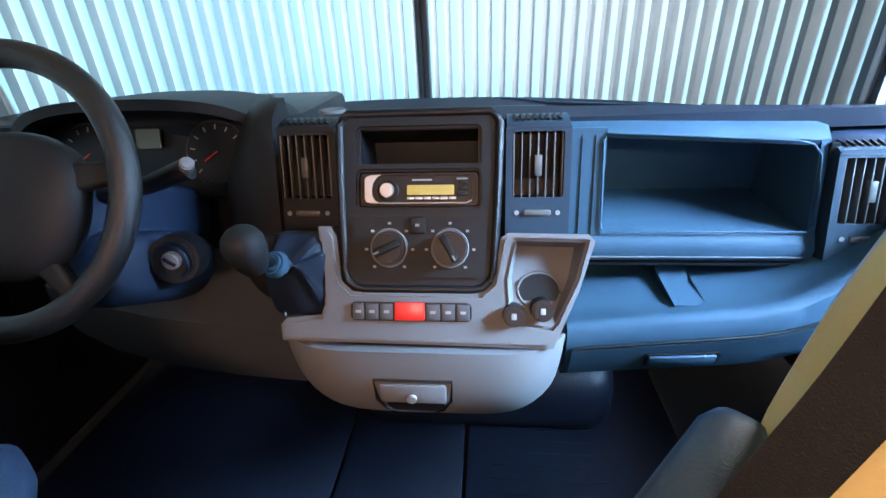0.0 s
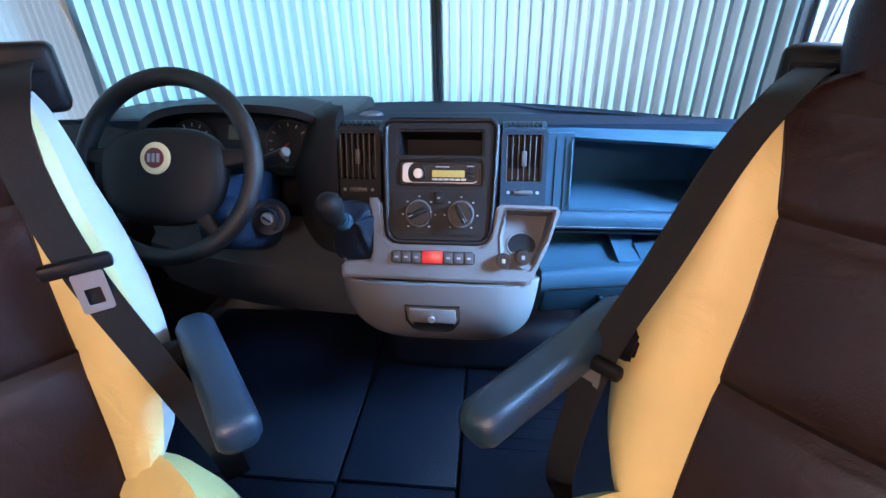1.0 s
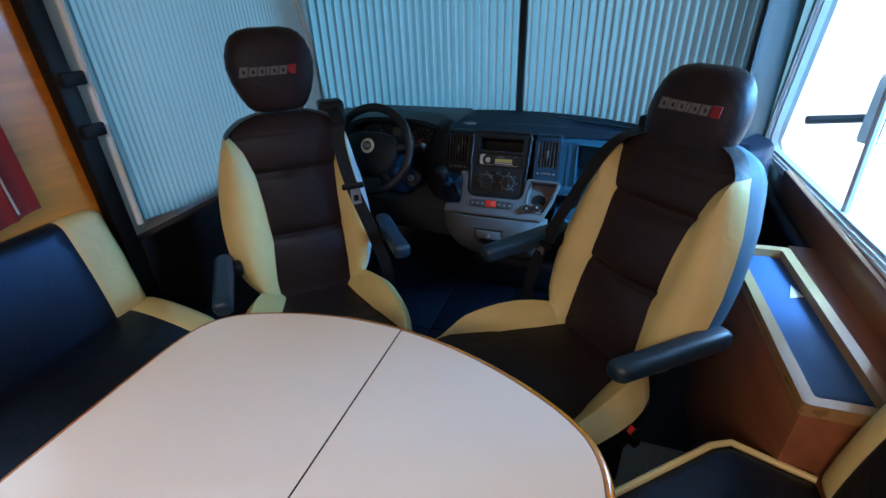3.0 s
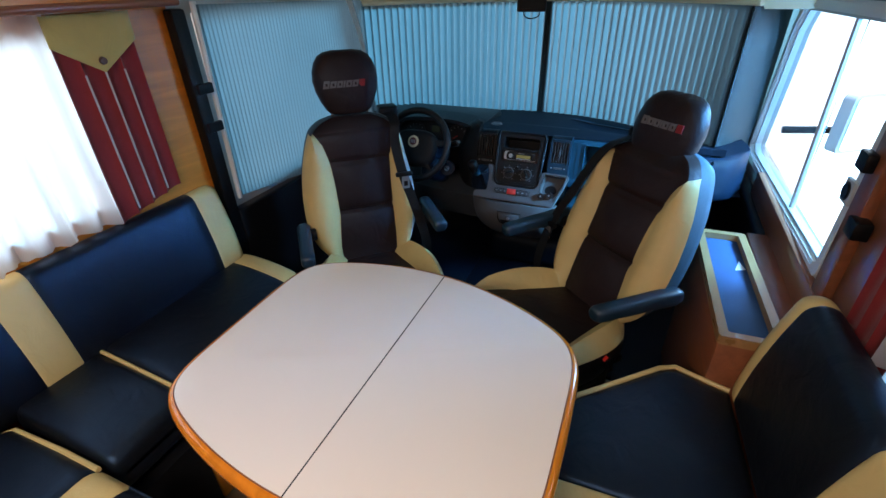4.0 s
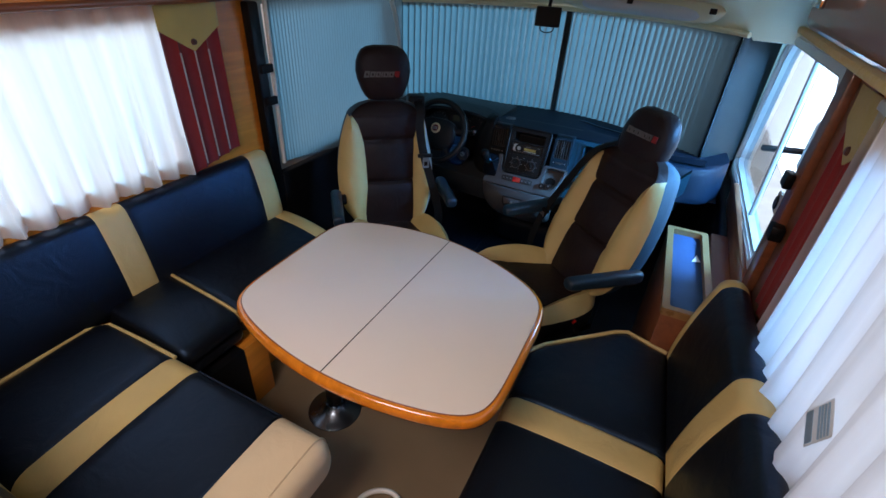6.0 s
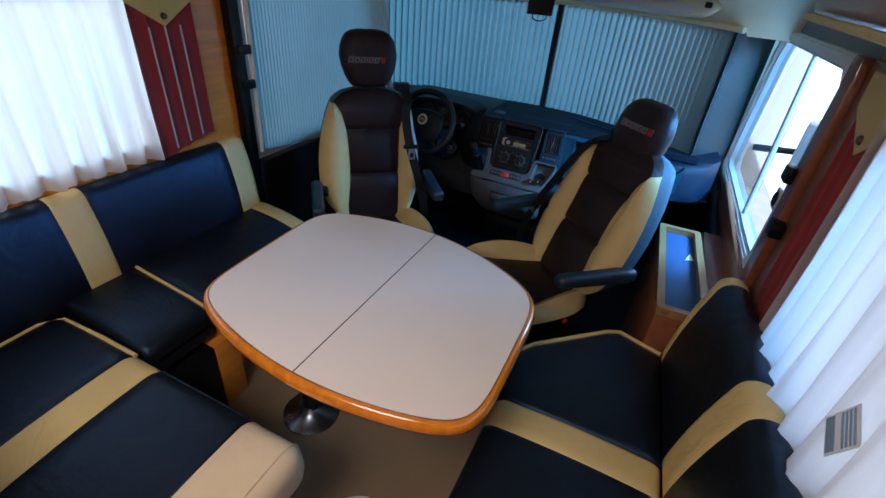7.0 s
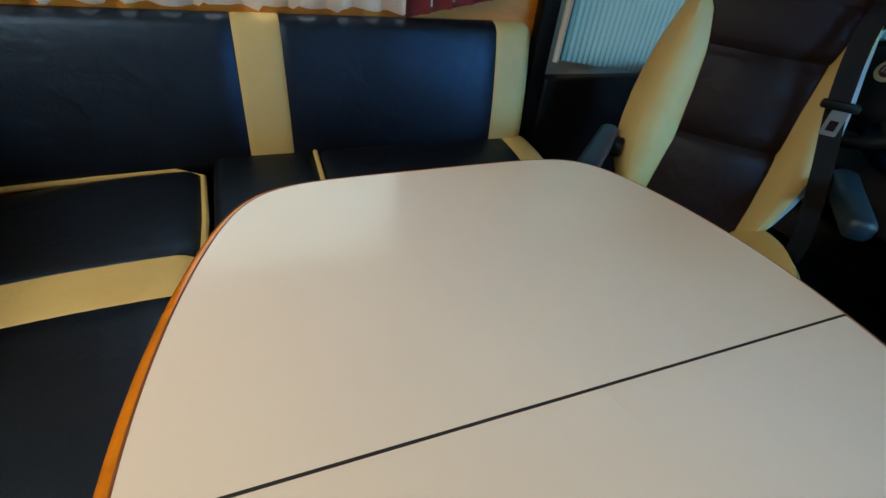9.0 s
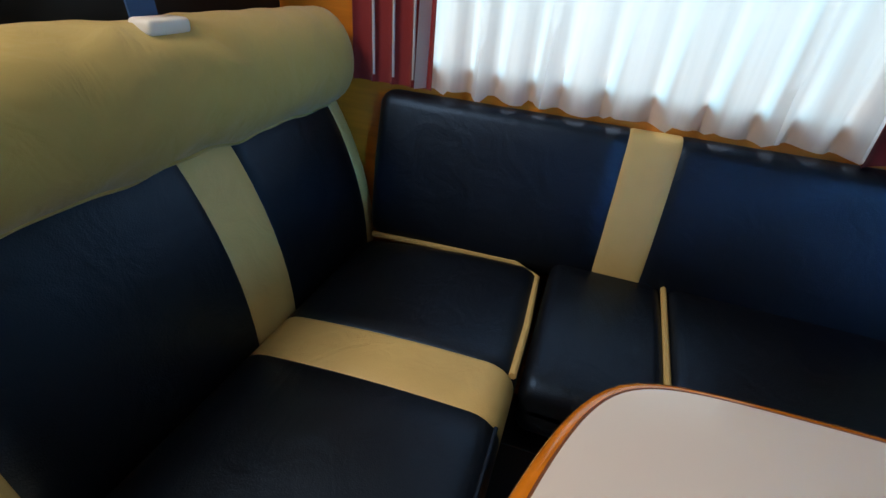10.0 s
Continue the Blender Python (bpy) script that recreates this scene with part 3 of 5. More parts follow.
for k in range(4):
    part("bar", moved(plate([(-0.03, 0.0 + 0.011 * k), (0.03, 0.0 + 0.011 * k), (0.03, 0.006 + 0.011 * k), (-0.03, 0.006 + 0.011 * k)], [], 0.001), m_tag @ Matrix.Translation((0, -0.0012, 0))), BLUE_STRIPE, tag)
part("bar", moved(plate([(-0.03, -0.045), (0.03, -0.045), (0.03, -0.02), (-0.03, -0.02)], [], 0.001), m_tag @ Matrix.Translation((0, -0.0012, 0))), BLUE_STRIPE, tag)

# ---- table ----
TX, TY, TZ = 0.035, -0.81, 0.768
table = thing("table", "white two-leaf dining table with lacquered orange wood edge", "table")


def bow(t, y0, c, x0):
    """How far the bowed end y = y0 - c (x - x0)^2 lies from the table's centre in the direction t."""
    co, si, q = math.cos(t), math.sin(t), TX - x0
    ka, kb, kc = c * co * co, si + 2 * c * q * co, TY - y0 + c * q * q
    d = math.sqrt(max(kb * kb - 4 * ka * kc, 1e-9))
    near = [2 * kc / e for e in (-kb - d, -kb + d) if abs(e) > 1e-9 and kc / e > 0]
    return min([9.0] + near)


def flank(t, x0, k):
    """The same for a straight side x = x0 + k (y - TY)."""
    d = math.cos(t) - k * math.sin(t)
    return min((x0 - TX) / d, 9.0) if (x0 - TX) * d > 1e-9 else 9.0


def outline(off, n=160):
    """Two straight sides and two bowed ends with rounded corners; off widens it."""
    ring = []
    for k in range(n):
        t = 2 * math.pi * (k + 0.5) / n
        sides = (bow(t, -0.4154, 0.657, -0.039), bow(t, -1.2051, -0.462, 0.087), flank(t, -0.418, -0.026), flank(t, 0.488, -0.002))
        r = sum(q ** -12.2 for q in sides) ** (-1 / 12.2) + 0.010 + off
        ring.append((TX + r * math.cos(t), TY + r * math.sin(t)))
    return ring


def ring_at(off, z):
    return [Vector((x, y, z)) for x, y in outline(off)]


part("edge_moulding", loft([ring_at(-0.012, TZ - 0.002), ring_at(-0.004, TZ - 0.001), ring_at(0.004, TZ - 0.005), ring_at(0.009, TZ - 0.016), ring_at(0.010, TZ - 0.026), ring_at(0.005, TZ - 0.040), ring_at(-0.005, TZ - 0.047), ring_at(-0.03, TZ - 0.048)], True, False), EDGEWOOD, table, "rounded orange lacquered edge", 50)
SEAM = 0.038
for sgn in (-1, 1):
    ring = [(x, y) for x, y in outline(-0.010, 240) if (x - SEAM) * sgn > 0.0026]
    ring.sort(key=lambda p: math.atan2(p[1] - TY, (p[0] - SEAM) * sgn))
    yt, yb = ring[-1][1], ring[0][1]
    ring = [(SEAM + 0.0016 * sgn, yb)] + ring + [(SEAM + 0.0016 * sgn, yt)]
    bm = plate(ring, [], 0.02, 0.0015)
    bm.transform(Matrix(((1, 0, 0, 0), (0, 0, 1, 0), (0, -1, 0, TZ + 0.001), (0, 0, 0, 1))))
    part("leaf", bm, LAMINATE, table, "white laminate leaf")
part("joint_strip", box((SEAM - 0.0014, -1.203, TZ - 0.004), (SEAM + 0.0014, -0.420, TZ + 0.0010), 0), KNEE, table, "thin dark joint strip")
part("joint", box((SEAM - 0.008, -1.19, TZ - 0.016), (SEAM + 0.008, -0.44, TZ - 0.008), 0), BLACK, table, "dark joint between the leaves")
part("top_board", loft([ring_at(-0.022, TZ - 0.020), ring_at(-0.022, TZ - 0.045)]), DARKWOOD, table, "board under the leaves")
part("rim_line", tube([(x, y, TZ - 0.0004) for x, y in outline(-0.0088, 200)], 0.0018, 6, True), DARKWOOD, table, "thin dark line inside the edge")
part("frame", box((-0.33, -1.06, TZ - 0.075), (0.40, -0.60, TZ - 0.046), 0.008), DARKWOOD, table, "wood frame under the top")
part("column", cylinder((-0.28, -0.83, 0.02), (-0.28, -0.83, TZ - 0.07), 0.032, 0.032, 24), STEEL, table, "dark steel column")
part("base", loft([[Vector((-0.28 + r * math.cos(q), -0.83 + r * math.sin(q), z)) for q in [2 * math.pi * k / 40 for k in range(40)]] for r, z in ((0.115, 0.001), (0.115, 0.006), (0.10, 0.014), (0.06, 0.024), (0.036, 0.05))]), STEEL, table, "round dark steel floor plate")

# ---- benches ----
LOOKS = {"panel": (NAVY, ""), "stripe": (CREAM, "cream vinyl stripe"), "panel|2": (NAVY, ""), "end": (CREAM, "cream vinyl end"), "panel|3": (NAVY, ""), "stripe|2": (CREAM, "cream vinyl stripe")}


def seat_section_x(y0, y1, ztop, zbot, crown=0.012):
    """Ring in the y-z plane for a seat that runs along x."""
    def section(x0):
        def f(t, s):
            ring = soft_rect((y1 - y0) / 2 - s, (ztop - zbot) / 2 - s, 0.058, 6)
            return [Vector((x0 + t, (y0 + y1) / 2 + a, (ztop + zbot) / 2 + b + (crown * (1 - (a / ((y1 - y0) / 2)) ** 2) + 0.022 * a / ((y1 - y0) / 2) if b > 0 else 0))) for a, b in ring]
        return f
    return section


# rear bench, facing forward
bench = thing("rear_bench", "black vinyl bench with cream stripes facing the table", "bench")
part("base_box", box((-1.13, -2.0, 0.0), (-0.02, -1.27, 0.35), 0.006), WOOD, bench, "orange wood base box")
X0 = -1.035
long_cushion(bench, 1.10, [(0.40, "panel"), (0.525, "stripe"), (0.90, "panel|2"), (9, "end")], seat_section_x(-1.74, -1.205, 0.482, 0.345)(X0), {**LOOKS, "end": (CREAM_DAYLIT, "cream vinyl end, lightened for daylight")}, 0.05)
ring = sorted([p for p in seat_section_x(-1.74, -1.205, 0.482, 0.345)(X0)(1.055, 0.0) if p.z > 0.39], key=lambda p: -math.atan2(p.z - 0.37, p.y + 1.47))
part("piping", tube(ring, 0.004, 8), CREAM_DAYLIT, bench, "cream piping, lightened for daylight")
part("piping", tube([(X0 + 0.02, -1.70, 0.478), (X0 + 0.012, -1.3, 0.496), (X0 + 0.05, -1.224, 0.488), (X0 + 0.25, -1.214, 0.484), (-0.635, -1.214, 0.484)], 0.008, 8), CREAM, bench, "cream piping")
part("piping", tube([(-0.51, -1.216, 0.482), (-0.14, -1.216, 0.482)], 0.004, 8), NAVY, bench, "black piping")


def back_section_x(x0, zb, zt, yb, yt, thick):
    """Ring for a leaning backrest that runs along x; its front goes from (yb, zb) to (yt, zt)."""
    def f(t, s):
        pts = soft_rect((zt - zb) / 2 - s, thick / 2 - s, 0.04, 5)
        up = Vector((0, yt - yb, zt - zb)).normalized()
        out = Vector((0, up.z, -up.y))
        mid = Vector((x0 + t, (yb + yt) / 2, (zb + zt) / 2)) - out * thick / 2
        return [mid + up * a + out * (b + (0.042 * (1 - (a / ((zt - zb) / 2)) ** 2) if b > 0 else 0)) for a, b in pts]
    return f


long_cushion(bench, 1.13, [(0.075, "stripe"), (0.435, "panel"), (0.565, "stripe|2"), (0.985, "panel|2"), (9, "end")], back_section_x(-1.12, 0.37, 0.880, -1.728, -1.884, 0.10), LOOKS, 0.045)


def bolster(u, v):
    a = 2 * math.pi * v
    x = -1.125 + 1.125 * u
    end = min(u, 1 - u) / 0.07
    sh = 1 if end > 1 else math.sqrt(max(1 - (1 - end) ** 2, 0.02))
    gather = 1 - 0.05 * math.exp(-((x + 0.57) / 0.06) ** 2) - 0.10 * math.exp(-((x + 0.12) / 0.08) ** 2)
    near = math.exp(-((x + 0.57) / 0.16) ** 2)
    wr = 0.0025 * math.sin(26 * x + 5 * math.sin(a)) * max(0, -math.sin(a)) + 0.0012 * math.sin(55 * x + 3 * a) + 0.003 * near * math.sin(9 * a + 46 * abs(x + 0.57))
    ry, rz = 0.10 * sh * gather + wr, 0.115 * sh * gather + wr
    return Vector((x, -1.875 + ry * math.cos(a), 0.925 + rz * math.sin(a)))


bol = thing("headrest_bolster", "wrinkled cream cloth headrest bolster above the rear bench back", "cushion")
bm = sheet(bolster, 90, 32)
bmesh.ops.remove_doubles(bm, verts=bm.verts, dist=1e-5)
part("cover", bm, CREAM_CLOTH, bol, "", 80)
part("piping", tube([bolster(k / 60, 0.80) + Vector((0, 0.002, 0)) for k in range(4, 57)], 0.004, 6), CREAM_CLOTH, bol, "cream piping along the lower seam")
belt3 = thing("belt_guide", "white and blue three-point belt guide above the bolster", "belt guide")
part("guide", box((-0.625, -1.87, 1.018), (-0.545, -1.825, 1.042), 0.008, 3), WHITE, belt3)
part("strap", ribbon([(-0.58, -1.87, 1.03), (-0.575, -1.88, 1.2), (-0.57, -1.90, 1.4)], (1, 0, 0), 0.05, 0.003), BLUE_PAD, belt3, "blue belt strap")
# Black board added to paint the darkness behind the bolster.
tower = thing("dark_board", "black board standing for the dark behind the rear bench bolster", "frame board")
part("board", box((-1.10, -2.05, 0.0), (0.02, -2.0, 1.30), 0.01), BLACK, tower)

# left bench along the wall
lb = thing("side_bench", "black vinyl side bench with cream stripes along the curtained wall", "bench")
part("base_box", box((-1.13, -1.26, 0.0), (-0.72, -0.24, 0.35), 0.006), WOOD, lb, "orange wood base box")
# Rear stretch of the wood step is black to paint its shadow.
part("base_step", box((-0.72, -1.26, 0.0), (-0.60, -0.97, 0.33), 0.006), BLACK, lb, "step panel, black for the shadow on it")
part("base_step", box((-0.72, -0.968, 0.0), (-0.60, -0.86, 0.33), 0.006), WOOD, lb, "orange wood step panel")


def seat_section_y(x0, x1, ztop, zbot, y0, taper=0.0, crown=0.012, tilt=0.0):
    def f(t, s):
        xe = x1 - taper * t
        ring = soft_rect((xe - x0) / 2 - s, (ztop - zbot) / 2 - s, 0.035, 5)
        return [Vector(((x0 + xe) / 2 + a, y0 + t, (ztop + zbot) / 2 + b + (crown * (1 - (a / ((xe - x0) / 2)) ** 2) - tilt * a / (xe - x0) if b > 0 else 0))) for a, b in ring]
    return f


long_cushion(lb, 0.70, [(0.60, "panel"), (9, "end")], seat_section_y(-1.06, -0.64, 0.506, 0.345, -0.925, 0.14, 0.014, 0.045), LOOKS, 0.035)
long_cushion(lb, 0.268, [(9, "panel|2")], seat_section_y(-1.06, -0.62, 0.502, 0.345, -1.197, 0.0, 0.014, 0.045), LOOKS, 0.03)
part("piping", tube([(-1.05, -0.928, 0.528), (-0.72, -0.928, 0.490), (-0.655, -0.928, 0.476), (-0.642, -0.928, 0.43)], 0.007, 8), CREAM, lb, "cream piping")


def back_section_y(y0, zb, zt, xb, xt, thick, side, bend=0.0):
    def f(t, s):
        pts = soft_rect((zt - zb) / 2 - s, thick / 2 - s, 0.04, 5)
        up = Vector((xt - xb, 0, zt - zb)).normalized()
        out = Vector((up.z, 0, -up.x)) * side
        mid = Vector(((xb + xt) / 2 + bend * max(0, t - 1.5), y0 + t, (zb + zt) / 2)) - out * thick / 2
        return [mid + up * a + out * (b + (0.014 * (1 - (a / ((zt - zb) / 2)) ** 2) if b > 0 else 0)) for a, b in pts]
    return f


long_cushion(lb, 1.475, [(0.622, "panel"), (0.735, "stripe"), (1.345, "panel|2"), (9, "end")], back_section_y(-1.72, 0.47, 0.872, -1.015, -1.085, 0.075, 1), LOOKS, 0.04)

# right bench
rb = thing("entry_bench", "black vinyl side bench with cream stripe beneath the net curtain", "bench")
part("base_box", box((0.52, -2.6, 0.0), (1.13, -0.55, 0.36), 0.006), WOOD, rb, "orange wood base box")
part("base_box", loft([[Vector((x, y, z)) for x, y in ((0.55, -0.56), (0.80, -0.29), (1.12, -0.29), (1.12, -0.56))] for z in (0.0, 0.36)]), DARKWOOD, rb, "red brown wood end panel")
ring_out = [(0.46, -0.785), (0.46, -0.56), (0.50, -0.50), (0.73, -0.285), (0.775, -0.262), (0.865, -0.292), (0.93, -0.31), (0.965, -0.785)]


def pad(ring, zt, zb, r):
    c = Vector((sum(p[0] for p in ring) / len(ring), sum(p[1] for p in ring) / len(ring)))
    rows = []
    for k in range(5):
        z = zb + r * (1 - math.cos(radians(90 * k / 4)))
        rows.append((r - r * math.sin(radians(90 * k / 4)), z))
    rows += [(0, zt - r)] + [(r - r * math.cos(radians(90 * k / 4)), zt - r + r * math.sin(radians(90 * k / 4))) for k in range(1, 5)] + [(r * 3, zt + 0.006)]
    out = []
    for ins, z in rows:
        out.append([Vector((p[0] + (c.x - p[0]) * min(ins / 0.25, 0.9), p[1] + (c.y - p[1]) * min(ins / 0.25, 0.9), z)) for p in ring])
    return loft(out)


def dense(ring, step=0.03):
    out = []
    for a, b in zip(ring, ring[1:] + ring[:1]):
        n = max(1, int(math.dist(a, b) / step))
        out += [(a[0] + (b[0] - a[0]) * k / n, a[1] + (b[1] - a[1]) * k / n) for k in range(n)]
    return out


part("panel", pad(dense(ring_out), 0.502, 0.36, 0.03), NAVY, rb, "", 60)
part("piping", tube([(x, y, 0.498) for x, y in ring_out[1:6]] + [(0.925, -0.31, 0.498)], 0.008, 8), CREAM, rb, "cream piping")
long_cushion(rb, 1.6, [(1.485, "panel|2"), (9, "stripe")], seat_section_y(0.46, 0.965, 0.502, 0.36, -2.385), LOOKS, 0.02)
long_cushion(rb, 2.1, [(1.50, "panel|3"), (1.615, "stripe|2"), (2.03, "panel"), (9, "end")], back_section_y(-2.395, 0.48, 0.900, 0.958, 1.030, 0.085, -1, -0.065), LOOKS, 0.04)

# tray cabinet beside the passenger seat
cab = thing("side_cabinet", "wood side cabinet with a blue lined tray top", "cabinet")
m_cab = pose(0.928, 0.06, 0, 0, 0, 2.5)
part("body", moved(box((-0.086, -0.346, 0.0), (0.081, 0.346, 0.650), 0.004), m_cab), DARKWOOD, cab)
part("rim", moved(plate(rounded(-0.091, -0.352, 0.086, 0.352, 0.012), [rounded(-0.064, -0.325, 0.059, 0.325, 0.008)], 0.032, 0.005), m_cab @ Matrix(((1, 0, 0, 0), (0, 0, 1, 0), (0, -1, 0, 0.684), (0, 0, 0, 1)))), RIMWOOD, cab, "raised pale wood rim")
part("lining", moved(box((-0.067, -0.328, 0.651), (0.062, 0.328, 0.658), 0.001), m_cab), BLUE_PAD, cab, "blue felt lining")
# Solid white triangle stands for the patch of sunlight on the tray.
paper = thing("sun_patch", "white triangle standing for a patch of sunlight on the blue tray", "paper")
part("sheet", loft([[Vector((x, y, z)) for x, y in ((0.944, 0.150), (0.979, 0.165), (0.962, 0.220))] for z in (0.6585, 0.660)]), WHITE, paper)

loop = thing("cable_loop", "white cable loop lying on the brown vinyl floor", "cable")
part("cable", tube([(0.14 + 0.085 * math.cos(2 * math.pi * k / 48), -1.125 + 0.09 * math.sin(2 * math.pi * k / 48) + 0.006 * math.sin(4 * math.pi * k / 48), 0.011) for k in range(48)], 0.010, 10, True), WHITE, loop)

# ---- cab seats ----


def between(table_, z):
    for (a, p), (b, q) in zip(table_, table_[1:]):
        if z <= b:
            return p + (q - p) * max(0, (z - a) / (b - a))
    return table_[-1][1]


HALF = [(0.40, 0.10), (0.44, 0.125), (0.47, 0.160), (0.50, 0.200), (0.54, 0.231), (0.58, 0.246), (0.65, 0.262), (0.70, 0.264), (0.77, 0.262), (0.85, 0.252), (0.92, 0.238), (0.98, 0.220), (1.02, 0.206), (1.05, 0.191), (1.075, 0.167), (1.092, 0.136), (1.105, 0.09)]
DARK = [(0.40, 0.096), (0.44, 0.118), (0.48, 0.127), (0.56, 0.131), (0.70, 0.133), (0.82, 0.135), (0.90, 0.140), (0.96, 0.151), (1.0, 0.163), (1.03, 0.173), (1.05, 0.180), (1.075, 0.152), (1.092, 0.120), (1.105, 0.08)]
CUSHION = [(0.0, 0.120), (0.05, 0.160), (0.10, 0.194), (0.17, 0.228), (0.25, 0.253), (0.35, 0.272), (0.45, 0.279), (0.55, 0.279), (0.65, 0.272), (0.75, 0.258), (0.85, 0.235), (0.95, 0.198), (1.0, 0.158)]
CENTRE = [(0.0, 0.110), (0.15, 0.124), (0.30, 0.145), (0.45, 0.172), (0.60, 0.203), (0.75, 0.234), (1.0, 0.24)]


def cab_seat(label, m, inner, recline, lift, arms, drop=0.0, stop=0.855, spread=0.0, tall=1.0, aside=0.0, mark=1.226, slim=0.0, middle=1.0):
    """A swivelled cab seat that faces local -y; inner: the side (+1 or -1 in x) of the aisle."""
    seat = thing("cab_armchair", label, "seat", "swivelled cab seats", m)
    lean = math.tan(radians(recline))

    def front(z):
        return lean * (z - 0.45)

    zs = sorted({*[round(0.40 + 0.68 * k / 26, 4) for k in range(27)], 0.685, 0.70, 0.715, 0.905, 0.92, 0.935, 1.035, 1.05, 1.065, 1.085, 1.092, 1.099, 1.105})
    rows = []
    for z in zs:
        hw, dk, f = between(HALF, z), between(DARK, z), front(z)
        zz = z - drop * max(0, (z - 0.45) / 0.6)
        crease = 0.014 * (math.exp(-((z - 0.70) / 0.012) ** 2) + math.exp(-((z - 0.92) / 0.012) ** 2) + 0.4 * math.exp(-((z - 1.035) / 0.01) ** 2))
        top = max(0, (z - 1.03) / 0.075)
        back = 0.125 - 0.05 * top ** 2
        puff = 0.010 * abs(math.sin(math.pi * (z - 0.48) / 0.22))
        ring = []
        trim_o = 0.022 * min(1, max(0, (z - 0.52) / 0.16)) * min(1, max(0, (1.06 - z) / 0.05))
        for k in range(11):
            x = -dk + 2 * dk * k / 10 + inner * trim_o * (1 - inner * (2 * k / 10 - 1)) / 2
            ring.append((x, f - (0.012 + puff) * (1 - (x / dk) ** 2) + crease + 0.03 * top ** 2 + 0.0018 * math.sin(31 * x + 17 * z + 2 * math.sin(19 * z)) * math.sin(23 * z + 9 * x)))
        cut = slim * min(1, max(0, (z - 0.46) / 0.1)) * min(1, max(0, (1.04 - z) / 0.12))
        side, outer_side = [], []
        for s in (0.06, 0.25, 0.5, 0.75, 0.93, 1.0):
            for line_, d0, hw_ in ((side, dk, hw - cut), (outer_side, dk - trim_o, hw)):
                line_.append((d0 + (hw_ - d0) * s, f - 0.045 * math.sin(math.pi * min(s * 0.86, 1)) * (1 - 0.8 * min(top, 1)) + 0.035 * s ** 4 + 0.03 * top ** 2))
        for line_, hw_ in ((side, hw - cut), (outer_side, hw)):
            line_ += [(hw_, f + 0.06), (hw_ - 0.006, f + 0.095 - 0.03 * top), (hw_ - 0.03, f + back)]
        plus, minus = (side, outer_side) if inner > 0 else (outer_side, side)
        rear = [(hw * q, f + back + 0.012 * (1 - q * q)) for q in (0.6, 0.3, 0, -0.3, -0.6)]
        ring += plus + rear + [(-x, y) for x, y in reversed(minus)]
        rows.append([Vector((x, y, zz)) for x, y in ring])
    n = len(rows[0])

    def key(i, j):
        z = (zs[i] + zs[min(i + 1, len(zs) - 1)]) / 2
        if j < 10:
            return "centre_panel" if z < 1.05 else "top_panel"
        right = 10 <= j < 16
        left = n - 6 <= j
        if right or left:
            if inner > 0 and right and j >= 14 and z < 1.05:
                return "side_cover"
            return ("side_bolster" if right else "side_bolster|2") if z < 1.05 else "top_panel"
        if (10 <= j < 18 and inner > 0) or (j >= n - 8 and inner < 0):
            return "side_cover"
        return "rear_shell"

    looks = {"centre_panel": (BROWN, "dark brown vinyl centre panel"), "top_panel": (BROWN, "dark brown vinyl shoulder panel"), "side_bolster": (CREAM, "cream vinyl bolster"), "side_bolster|2": (CREAM, "cream vinyl bolster"), "side_cover": (PALE_VINYL, "off-white side of the cover"), "rear_shell": (SHELL, "dark rear of the cover, blue window light painted in")}
    loft_parts(rows, key, looks, seat)
    for j in (0, 10):
        part("seam", tube([r[j] + Vector((0, -0.0008, 0)) for r, z in zip(rows, zs) if 0.46 < z < 1.04], 0.0016, 6), BROWN, seat, "raised stitched seam")

    # cushion
    ys = [0.10, 0.085, 0.06, 0.03, 0.0, -0.03, -0.06, -0.09, -0.12, -0.15, -0.18, -0.21, -0.24, -0.27, -0.30, -0.33, -0.36, -0.39, -0.42, -0.45, -0.48, -0.50, -0.51]
    rows = []
    for y in ys:
        q = (0.10 - y) / 0.61
        hw = between(CUSHION, q)
        dk = min(between(CENTRE, q) * middle, hw - 0.004)
        zt = 0.455 + 0.05 * q - 0.16 * max(0, (q - 0.86) / 0.14) ** 2
        zb = 0.33
        roll = 0.042 * math.sin(math.pi * min(q / 0.78, 1))
        ring = [(x, zt + 0.012 * (1 - (x / dk) ** 2) - 0.008 * math.exp(-((y + 0.2) / 0.012) ** 2)) for x in [-dk + 2 * dk * k / 10 for k in range(11)]]
        side = [(dk + (hw - dk) * s, zt + (roll + 0.034 * min(1, (hw - dk) / 0.05)) * math.sin(math.pi * min(s * 0.85, 1)) - 0.06 * s ** 4) for s in (0.08, 0.3, 0.55, 0.8, 0.95, 1.0)]
        side += [(hw - 0.004, zt - 0.085), (hw - 0.03, zb)]
        ring += side + [(0.1, zb), (-0.1, zb)] + [(-x, z) for x, z in reversed(side)]
        rows.append([Vector((x, y, z)) for x, z in ring])
    n2 = len(rows[0])
    names = {"seat": (BROWN, "dark brown vinyl seat panel"), "seat_bolster": (CREAM, "cream vinyl seat bolster"), "seat_bolster|2": (CREAM, "cream vinyl seat bolster"), "seat_base": (BLACK, "black underside of the seat")}
    loft_parts(rows, lambda i, j: "seat" if j < 10 else "seat_bolster" if j < 15 else "seat_bolster|2" if j >= n2 - 5 else "seat_base", names, seat)

    # headrest
    h0 = 1.09 + lift
    fy = front(1.12) - 0.9 * drop
    tip = lean * 0.55
    rows = []
    hz = [0.0, 0.006, 0.021, 0.053, 0.096, 0.139, 0.177, 0.209, 0.231, 0.245, 0.252]
